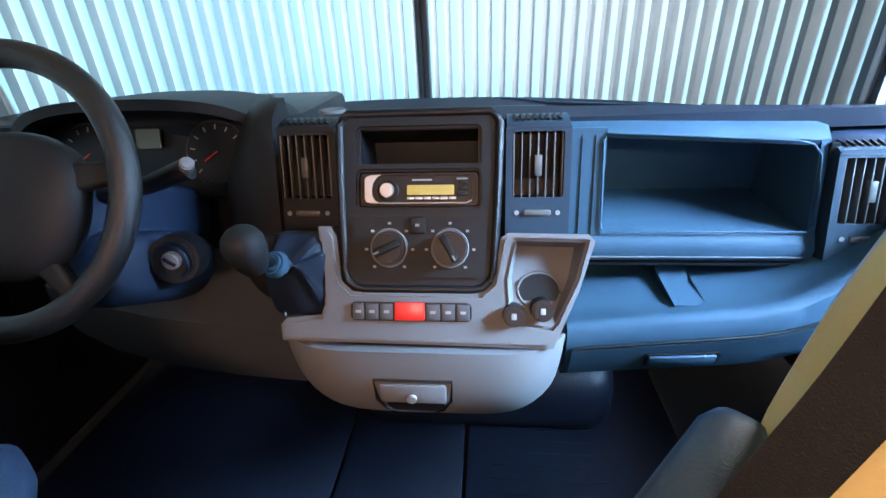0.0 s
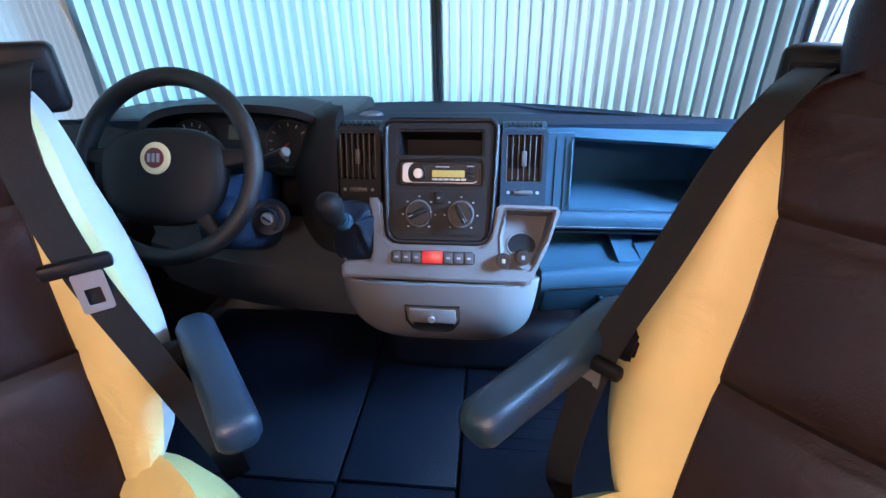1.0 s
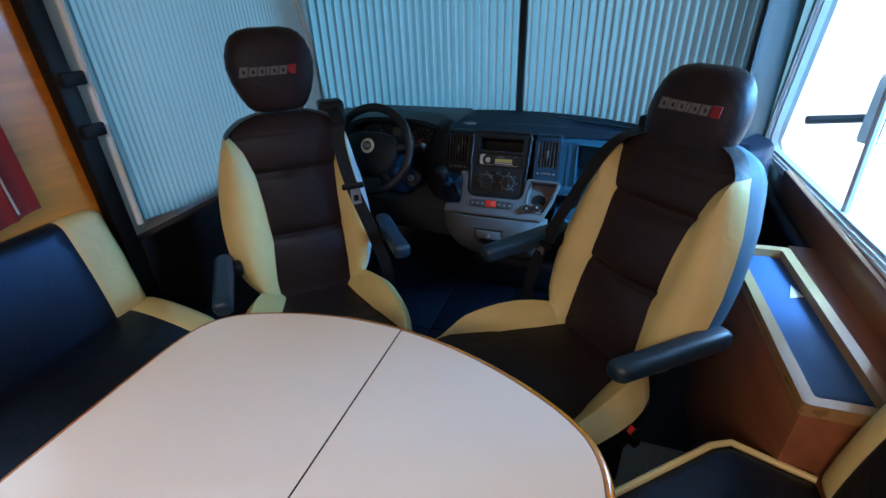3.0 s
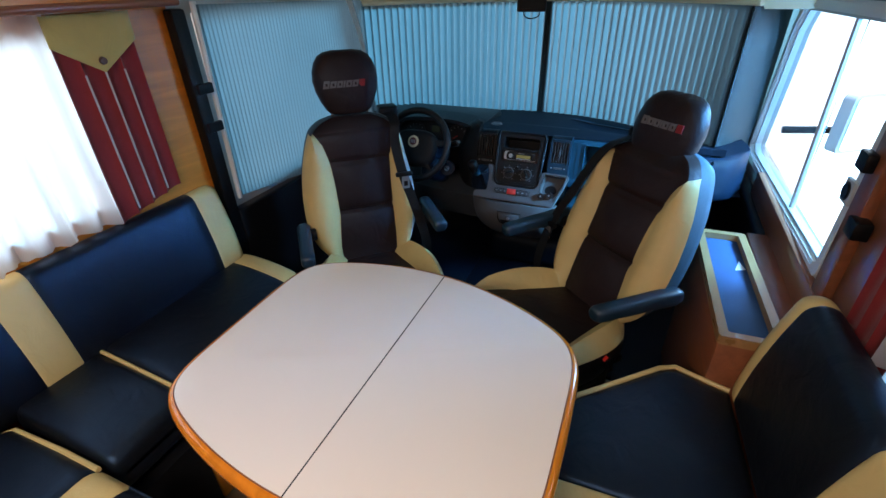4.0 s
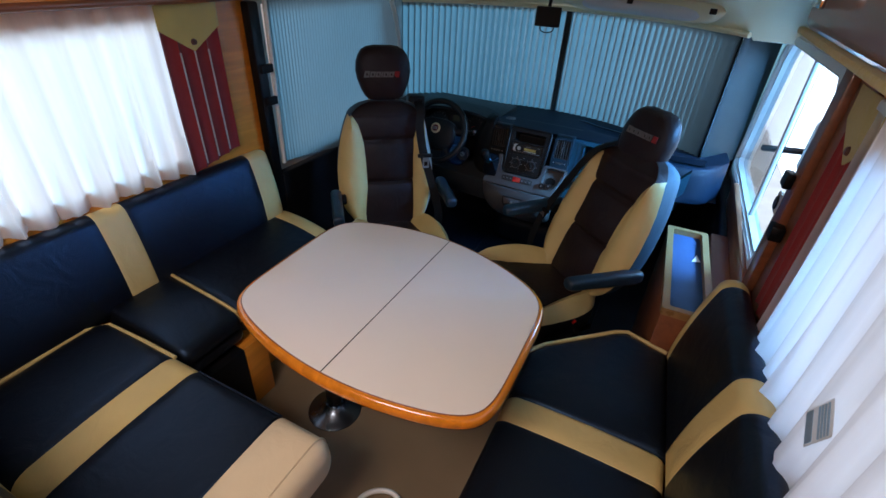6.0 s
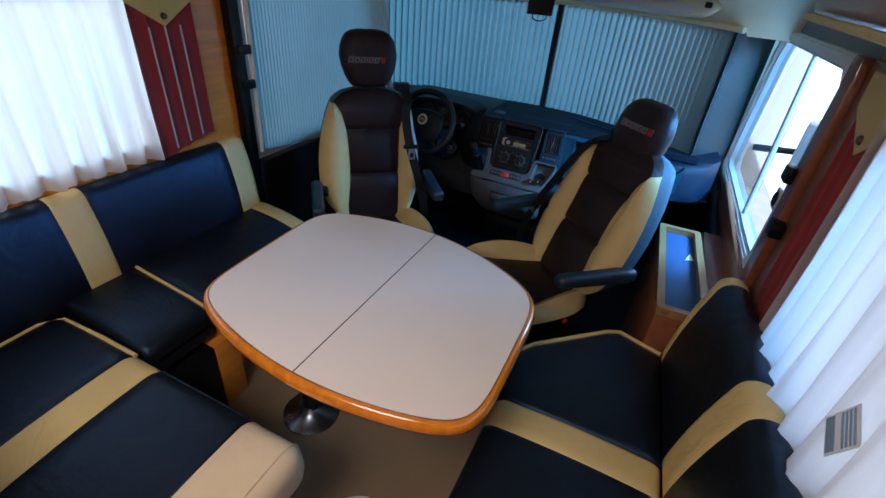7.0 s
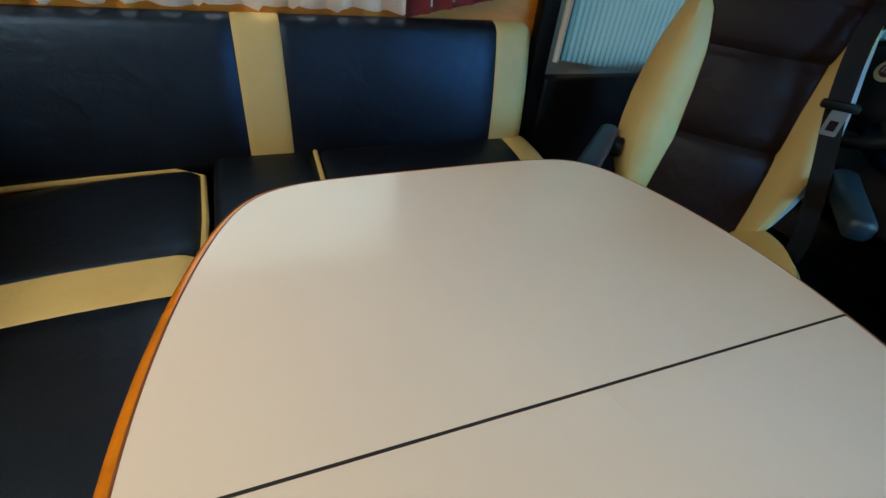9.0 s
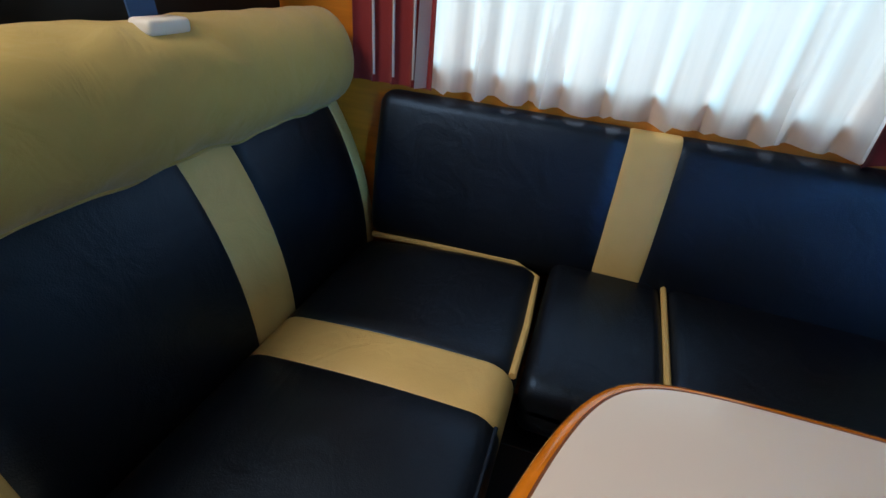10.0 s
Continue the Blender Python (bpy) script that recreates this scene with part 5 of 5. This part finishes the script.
cup_hole = [(0.150, -0.045), (0.246, -0.047), (0.232, -0.100), (0.205, -0.160), (0.200, -0.166), (0.142, -0.158), (0.138, -0.10)]
gear_hole = [(-0.236, -0.036), (-0.150, -0.030), (-0.140, -0.060), (-0.130, -0.140), (-0.134, -0.158), (-0.200, -0.160)]
cons = part("console", on_stack(plate(outer, [cup_hole], 0.045, 0.006), -0.012), GREY, dash, "silver grey console surround")
mid_c = (0.188, -0.10)
floor_c = [(mid_c[0] + (x - mid_c[0]) * 1.02, mid_c[1] + (z - mid_c[1]) * 1.02) for x, z in cup_hole]
rows = [[(M_STACK @ Vector((x, -0.012, z))) for x, z in floor_c], [(M_STACK @ Vector((mid_c[0] + (x - mid_c[0]) * 0.86, 0.032 - 0.33 * (-0.045 - z), mid_c[1] + (z - mid_c[1]) * 0.86))) for x, z in floor_c]]
part("cup_tray", loft([rows[0], rows[1]], True, False), GREY, cons, "sloping cup tray walls")
bm = loft([rows[1], [p + Vector((0, 0.012, -0.004)) for p in rows[1]]])
part("tray_floor", bm, GREY, cons, "sloping cup tray floor")
# Solid black disc paints the dark inside of the cup hole.
part("cup_hole", moved(cylinder((0.184, 0.0065, -0.1165), (0.184, 0.024, -0.122), 0.030, 0.029, 28), M_STACK), BLACK, cons, "black disc for the shade in the cup hole")
part("cup_rim", moved(tube([(0.184 + 0.031 * math.cos(a), 0.0065 + 0.0084 * math.sin(a), -0.1165 + 0.0255 * math.sin(a)) for a in [2 * math.pi * k / 32 for k in range(32)]], 0.002, 6, True), M_STACK), GREY, cons, "rounded cup holder rim")
for x, z in ((0.146, -0.150), (0.186, -0.142)):
    sk = part("socket_cap", moved(cylinder((x, -0.030, z), (x, 0.01, z), 0.0155, 0.017, 22, 0.003), M_STACK), BLACK, cons, "black socket cap")
    part("cap_mark", moved(box((x - 0.0035, -0.0312, z - 0.0045), (x + 0.0035, -0.0298, z + 0.0045), 0.0005), M_STACK), PRINT, sk)
row_ = part("switch_row", on_stack(plate(rounded(-0.094, -0.162, 0.086, -0.134, 0.008), [], 0.006, 0.002), -0.0135), BLACK, cons, "row of small switches")
for k, (xa, xb) in enumerate(((-0.090, -0.073), (-0.071, -0.051), (-0.049, -0.029), (0.019, 0.040), (0.042, 0.062), (0.064, 0.083))):
    part("switch", on_stack(box((xa, -0.0175, -0.160), (xb, -0.012, -0.136), 0.002)), SWITCH, row_)
    part("switch_mark", on_stack(box(((xa + xb) / 2 - 0.004, -0.0182, -0.150), ((xa + xb) / 2 + 0.004, -0.0172, -0.146), 0)), PRINT, row_)
part("hazard_switch", on_stack(box((-0.0275, -0.0185, -0.1605), (0.0175, -0.012, -0.1335), 0.002)), RED, row_, "red hazard switch")


def drawer(u, v):
    z = 0.603 - 0.238 * v
    hw = 0.208 - 0.026 * v - 0.030 * v ** 8
    x = 0.002 + hw * (2 * u - 1)
    y = 0.548 - 0.010 * math.sin(math.pi * min(v * 1.15, 1)) + 0.14 * v ** 2.2 + 0.05 * abs(2 * u - 1) ** 6
    return Vector((x, y, z))


dr = part("drawer", sheet(drawer, 40, 20, 0.02), GREY, dash, "silver grey lower drawer", 60)
part("drawer_gap", tube([drawer(k / 30, 0.0) + Vector((0, 0.002, 0.003)) for k in range(31)], 0.0032, 6), BLACK, dr, "dark gap above the drawer")
# Black plate paints the shade in the recess under the handle.
part("handle_recess", moved(plate([(-0.052, 0.022), (0.052, 0.022), (0.046, -0.026), (0.03, -0.034), (-0.03, -0.034), (-0.044, -0.026)], [], 0.006, 0.003), pose(-0.006, 0.530, 0.520, 2, 0, 0)), BLACK, dr, "black plate for the shade in the handle recess")
part("drawer_handle", moved(box((-0.052, -0.008, -0.012), (0.052, 0.006, 0.026), 0.005), pose(-0.006, 0.530, 0.523, 2, 0, 0)), GREY, dr, "drawer handle")
part("handle_outline", moved(tube([(-0.060, -0.004, 0.033), (0.060, -0.004, 0.033), (0.058, -0.004, -0.008), (0.046, 0.0, -0.030), (0.030, 0.004, -0.040), (-0.030, 0.004, -0.040), (-0.046, 0.0, -0.030), (-0.058, -0.004, -0.008)], 0.0026, 6, True), pose(-0.006, 0.530, 0.523, 2, 0, 0)), BLACK, dr, "dark outline round the handle")
part("drawer_lock", moved(cylinder((-0.002, -0.014, 0.002), (-0.002, -0.008, 0.002), 0.008, 0.008, 16, 0.001), pose(-0.006, 0.530, 0.523, 2, 0, 0)), SILVER, dr, "small lock")
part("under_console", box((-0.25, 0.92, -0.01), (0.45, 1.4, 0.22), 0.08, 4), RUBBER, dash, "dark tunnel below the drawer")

# gear lever
gear = thing("gear_lever", "gear lever with rounded knob and black leather gaiter", "gear lever")
base_p, knob_p = M_STACK @ Vector((-0.178, 0.0, -0.098)), Vector((-0.186, 0.478, 0.798))
axis_g = (knob_p - base_p)
side_a = axis_g.normalized().cross(Vector((1, 0, 0))).normalized()
rows = []
for k in range(25):
    q = k / 24
    ring = []
    for j in range(56):
        a = 2 * math.pi * j / 56
        c, d = math.cos(a), math.sin(a)
        foot = M_STACK @ Vector((-0.178 + 0.050 * math.copysign(abs(c) ** 0.5, c), 0.006, -0.094 + 0.066 * math.copysign(abs(d) ** 0.5, d)))
        neck = base_p + axis_g * 0.50 + 0.017 * (c * Vector((1, 0, 0)) - d * side_a)
        w = q ** 0.75
        fold = 1 + (0.13 * math.sin(7 * a + 1.5 * q) + 0.07 * math.sin(11 * a - 3 * q)) * math.sin(math.pi * q) ** 0.8
        p = foot.lerp(neck, w)
        mid_ = base_p + axis_g * (0.50 * w)
        ring.append(mid_ + (p - mid_) * fold)
    rows.append(ring)
part("gaiter", loft(rows), LEATHER, gear, "blue black pleated gaiter", 60)
part("gaiter_frame", on_stack(tube([(x, 0.004, z) for x, z in gear_hole], 0.004, 8, True)), BLACK, gear)
part("gaiter_skirt", on_stack(plate(gear_hole, [], 0.006), 0.012), LEATHER, gear, "blue black leather skirt")
part("lever", tube([base_p, knob_p], 0.007, 10), BLACK, gear)
part("collar", cylinder(base_p + axis_g * 0.48, base_p + axis_g * 0.60, 0.020, 0.015, 20, 0.003), PLASTIC, gear, "blue grey collar")
rows = []
d = (axis_g.normalized() * 0.35 + Vector((-0.1, -0.05, 1))).normalized()
sa = d.cross(Vector((1, 0, 0))).normalized()
sb = d.cross(sa).normalized()
for q, r in ((-0.034, 0.010), (-0.029, 0.0155), (-0.016, 0.0215), (0.0, 0.0255), (0.012, 0.0262), (0.023, 0.0225), (0.030, 0.015), (0.033, 0.005)):
    rows.append([knob_p + d * q + r * (math.cos(a) * sb + math.sin(a) * sa) for a in [2 * math.pi * t / 24 for t in range(24)]])
part("knob", loft(rows), PANEL, gear, "rounded grey knob", 80)

# driver side
part("driver_lower_panel", loft([[Vector((x, y, z)) for y, z in ((0.76, 0.66), (0.64 + q, 0.60), (0.615 + q, 0.585), (0.612 + q, 0.53), (0.64 + q, 0.45), (0.80, 0.43))] for x, q in ((-0.80, 0.12), (-0.66, 0.06), (-0.50, 0.02), (-0.36, 0.0), (-0.205, -0.012))]), KNEE, dash, "grey knee panel", 50)
# Black box paints the shade in the recess behind wheel and gear lever.
part("driver_body", box((-1.05, 0.84, 0.43), (-0.285, 1.3, 0.88), 0.02), BLACK, dash, "dashboard body behind the instruments, black for the shade")


CHEEK = [(0.60, -0.33), (0.70, -0.345), (0.755, -0.352), (0.78, -0.348), (0.82, -0.334), (0.86, -0.317), (0.89, -0.302), (0.905, -0.292), (0.93, -0.27)]


def cheek(u, v):
    z = 0.60 + 0.316 * v
    x = -0.240 + (between(CHEEK, z) + 0.240) * u
    over = max(0, (v - 0.9) / 0.1)
    return Vector((x, 0.735 + 0.25 * (z - 0.815) + 0.065 * u ** 2.2 + 0.035 * over ** 2, z - 0.012 * over ** 2))


part("instrument_cheek", sheet(cheek, 16, 24, 0.03), PANEL, dash, "smooth cheek between vent and instruments", 60)


def hood(u, v):
    a = math.pi * u
    c, s = math.cos(a), math.sin(a)
    x = -0.52 - (0.265 if u < 0.5 else 0.235) * math.copysign(abs(c) ** 0.7, c) * (1 - 0.05 * v)
    z = (0.77 + 0.174 * s ** 0.6 if u < 0.5 else 0.872 + 0.072 * s ** 0.8) - 0.012 * v
    return Vector((x, 0.745 + 0.20 * v + 0.045 * (1 - s), z))


part("instrument_hood", sheet(hood, 48, 10, 0.018), PANEL, dash, "arched instrument hood", 50)
clus = part("instrument_panel", moved(plate([(-0.25, -0.09), (0.22, -0.09), (0.24, 0.03), (0.15, 0.078), (-0.15, 0.078), (-0.25, 0.03)], [], 0.02), pose(-0.52, 0.815, 0.845, -20, 0, 0)), BLACK, dash, "black instrument panel")
for cx in (-0.13, 0.125):
    mg = pose(-0.52, 0.812, 0.845, -20, 0, 0) @ Matrix.Translation((cx, 0, -0.01))
    g = part("gauge", moved(cylinder((0, -0.006, 0), (0, 0.002, 0), 0.058, 0.060, 36, 0.002), mg), BLACK, clus, "round black gauge")
    part("gauge_rim", moved(tube([(0.059 * math.cos(a), -0.006, 0.059 * math.sin(a)) for a in [2 * math.pi * k / 36 for k in range(36)]], 0.0018, 6, True), mg), KNEE, g, "grey gauge rim")
    for k in range(11):
        a = radians(225 - 27 * k)
        part("gauge_mark", moved(box((-0.0045, -0.0075, -0.0012), (0.0045, -0.006, 0.0012), 0), mg @ Matrix.Translation((0.047 * math.cos(a), 0, 0.047 * math.sin(a))) @ Matrix.Rotation(-a, 4, "Y")), PRINT, g)
    part("needle", moved(box((-0.028, -0.009, -0.001), (0.003, -0.0075, 0.0012), 0), mg @ Matrix.Rotation(radians(-35), 4, "Y")), RED, g, "red needle")
part("display", moved(plate(rounded(-0.024, -0.018, 0.024, 0.018, 0.003), [], 0.004), pose(-0.525, 0.807, 0.865, -20, 0, 0)), LCD, clus, "small grey green display")
part("sensor", cylinder((-0.221, 0.975, 0.868), (-0.221, 0.975, 0.882), 0.036, 0.030, 24, 0.003), GREY, dash, "round pale sensor cover")

# steering column and wheel
M_WHEEL = pose(-0.500, 0.492, 0.871, -26, 0, 0)
col = thing("steering_wheel", "black four-spoke steering wheel with a round emblem", "steering wheel")


def on_wheel(bm):
    return moved(bm, M_WHEEL)


part("rim", on_wheel(tube([(0.172 * math.cos(a), 0, 0.172 * math.sin(a)) for a in [2 * math.pi * k / 72 for k in range(72)]], 0.0172, 14, True)), WHEEL, col, "black grained rim", 80)
rows = []
for q, f in ((0.030, 0.72), (0.012, 0.95), (-0.004, 1.0), (-0.018, 0.95), (-0.027, 0.80), (-0.031, 0.5)):
    ring = []
    for k in range(40):
        a = 2 * math.pi * k / 40
        c, s = math.cos(a), math.sin(a)
        ring.append(Vector((0.125 * f * math.copysign(abs(c) ** 0.7, c), q, (0.074 if s > 0 else 0.112) * f * math.copysign(abs(s) ** 0.8, s))))
    rows.append(ring)
part("hub", on_wheel(loft(rows)), PANEL, col, "padded hub", 70)
for a, wd in ((8, 0.036), (172, 0.036), (-50, 0.03), (-130, 0.03)):
    c, s = math.cos(radians(a)), math.sin(radians(a))
    rows = []
    for q, w_ in ((0.085, wd * 1.25), (0.115, wd), (0.15, wd * 0.8), (0.182, wd * 0.9)):
        p = Vector((c * q, 0.004 - 0.012 * (0.185 - q) / 0.1, s * q))
        t = Vector((-s, 0, c))
        rows.append([p + t * x + Vector((0, y, 0)) for x, y in rrect(w_ / 2, 0.010, 0.006, 3)])
    part("spoke", on_wheel(loft(rows)), PANEL, col, "", 60)
em = part("emblem", on_wheel(cylinder((0, -0.0345, 0.012), (0, -0.028, 0.012), 0.029, 0.030, 32, 0.002)), GILT, col, "round pale gilt emblem")
part("emblem_field", on_wheel(cylinder((0, -0.0362, 0.012), (0, -0.0340, 0.012), 0.0185, 0.0185, 28)), EMBLEM_RED, em, "plain dark red field")
for k in range(3):
    part("emblem_bar", on_wheel(box((-0.0125 + 0.009 * k, -0.0372, 0.004), (-0.0065 + 0.009 * k, -0.0358, 0.020), 0.0006)), SILVER, em, "pale plain bar")
stc = thing("steering_column", "blue grey steering column shroud with key lock and stalks", "steering column")
rows = []
for q, w_, h_ in ((0.05, 0.038, 0.042), (0.07, 0.045, 0.050), (0.14, 0.048, 0.058), (0.24, 0.050, 0.066), (0.34, 0.05, 0.066)):
    rows.append([M_WHEEL @ Vector((x + 0.012, q, z - 0.02)) for x, z in rrect(w_, h_, 0.026, 5)])
part("shroud", loft(rows), COLUMN, stc, "moulded shroud", 60)
part("lower_shroud", loft([[M_WHEEL @ Vector((x + 0.055, q, z - 0.10)) for x, z in rrect(w_, h_, 0.03, 5)] for q, w_, h_ in ((0.06, 0.03, 0.04), (0.09, 0.045, 0.055), (0.22, 0.048, 0.06), (0.30, 0.04, 0.05))]), COLUMN, stc, "lower shroud round the lock", 60)
kp = Vector((-0.366, 0.572, 0.733))
part("key_lock_ring", cylinder(kp, kp + Vector((-0.01, 0.045, -0.012)), 0.036, 0.040, 32, 0.006), BLACK, stc, "round key lock")
part("lock_collar", tube([kp + Vector((0.026 * math.cos(a), -0.002, 0.026 * math.sin(a))) for a in [2 * math.pi * k / 28 for k in range(28)]], 0.003, 8, True), COLUMN, stc, "raised collar")
part("key_lock", cylinder(kp + Vector((0.0015, -0.007, 0.002)), kp + Vector((0, 0.01, 0)), 0.0135, 0.0135, 24, 0.002), SILVER, stc, "silver lock barrel")
part("key_slot", moved(box((-0.010, -0.003, -0.002), (0.010, 0.002, 0.002), 0), Matrix.Translation(kp + Vector((0.0016, -0.007, 0.002))) @ Matrix.Rotation(radians(35), 4, "Y")), BLACK, stc)
st = part("stalk", tube([M_WHEEL @ Vector((0.05, 0.09, 0.005)), M_WHEEL @ Vector((0.125, 0.095, 0.020)), M_WHEEL @ Vector((0.190, 0.090, 0.042))], lambda q: 0.010 + 0.006 * q, 12), BLACK, stc, "black wiper stalk")
part("stalk_cap", moved(cylinder((0.190, 0.085, 0.042), (0.202, 0.070, 0.046), 0.0098, 0.0095, 20, 0.002), M_WHEEL), GREY, st, "pale round stalk cap")
part("stalk", tube([M_WHEEL @ Vector((-0.05, 0.09, 0.005)), M_WHEEL @ Vector((-0.12, 0.085, 0.022)), M_WHEEL @ Vector((-0.185, 0.075, 0.032))], lambda q: 0.010 + 0.003 * q, 12), BLACK, stc, "black indicator stalk")
part("column_tube", cylinder(M_WHEEL @ Vector((0, 0.02, 0)), M_WHEEL @ Vector((0, 0.36, 0)), 0.03, 0.035, 20), BLACK, stc)

# floor mats
mat_t = thing("cab_floor_mat", "dark blue ribbed rubber mat in jointed panels", "floor mat")
cells = [(-0.27, 0.045, 0.13, 0.48), (-0.27, 0.045, 0.49, 1.25), (0.055, 0.62, 0.13, 1.25), (-0.60, -0.28, 0.13, 0.47), (-1.05, -0.28, 0.48, 1.25)]
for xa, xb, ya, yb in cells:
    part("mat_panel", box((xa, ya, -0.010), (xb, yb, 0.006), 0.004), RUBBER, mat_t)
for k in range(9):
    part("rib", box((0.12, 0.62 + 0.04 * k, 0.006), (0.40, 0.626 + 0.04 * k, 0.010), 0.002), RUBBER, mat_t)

# reversing monitor and lamp under the bed
mon = thing("reversing_monitor", "small black monitor hanging from cream ceiling", "monitor")
m_mon = pose(0.04, 0.525, 1.515, -8, 0, 14)
part("housing", moved(box((-0.058, -0.012, -0.045), (0.058, 0.014, 0.040), 0.006), m_mon), BLACK, mon)
part("screen", moved(plate(rounded(-0.048, -0.034, 0.048, 0.032, 0.003), [], 0.002), m_mon @ Matrix.Translation((0, -0.0135, 0))), PANEL, mon, "dark glossy screen")
part("bracket", moved(tube([(0, 0.005, 0.03), (0, 0.03, 0.075), (0, 0.03, 0.20)], 0.010, 8), m_mon), BLACK, mon)
part("cable", moved(tube(smooth_line([(-0.032, 0.0, -0.042), (-0.025, -0.004, -0.062), (0.0, -0.006, -0.07), (0.028, -0.004, -0.062), (0.034, 0.0, -0.042)], 5), 0.0025, 6), m_mon), BLACK, mon, "hanging black cable loop")
lampb = thing("ceiling_lamp", "cream moulded oval lamp boss in the bed underside", "lamp")


def boss(x0, x1, ry, rz, dy, dz):
    rows = []
    for k in range(29):
        q = k / 28
        x = x0 + (x1 - x0) * q
        f = max(1 - abs(2 * q - 1) ** 6, 0.02) ** 0.5
        cy, cz = front_curve(x) - 0.17 + dy, 1.562 + dz
        rows.append([Vector((x, cy + ry * f * math.cos(a), cz + rz * f * math.sin(a))) for a in [2 * math.pi * j / 20 for j in range(20)]])
    return loft(rows)


part("rim", boss(-0.12, 0.78, 0.085, 0.068, 0.0, 0.0), CEILING, lampb, "raised cream rim", 60)
part("diffuser", boss(-0.02, 0.70, 0.07, 0.046, -0.028, -0.016), WHITE, lampb, "unlit white diffuser", 60)
for x in (0.30, 0.725):
    part("switch", box((x - 0.016, front_curve(x) - 0.275, 1.555), (x + 0.016, front_curve(x) - 0.245, 1.58), 0.004), BLACK, lampb, "small black rocker switch")
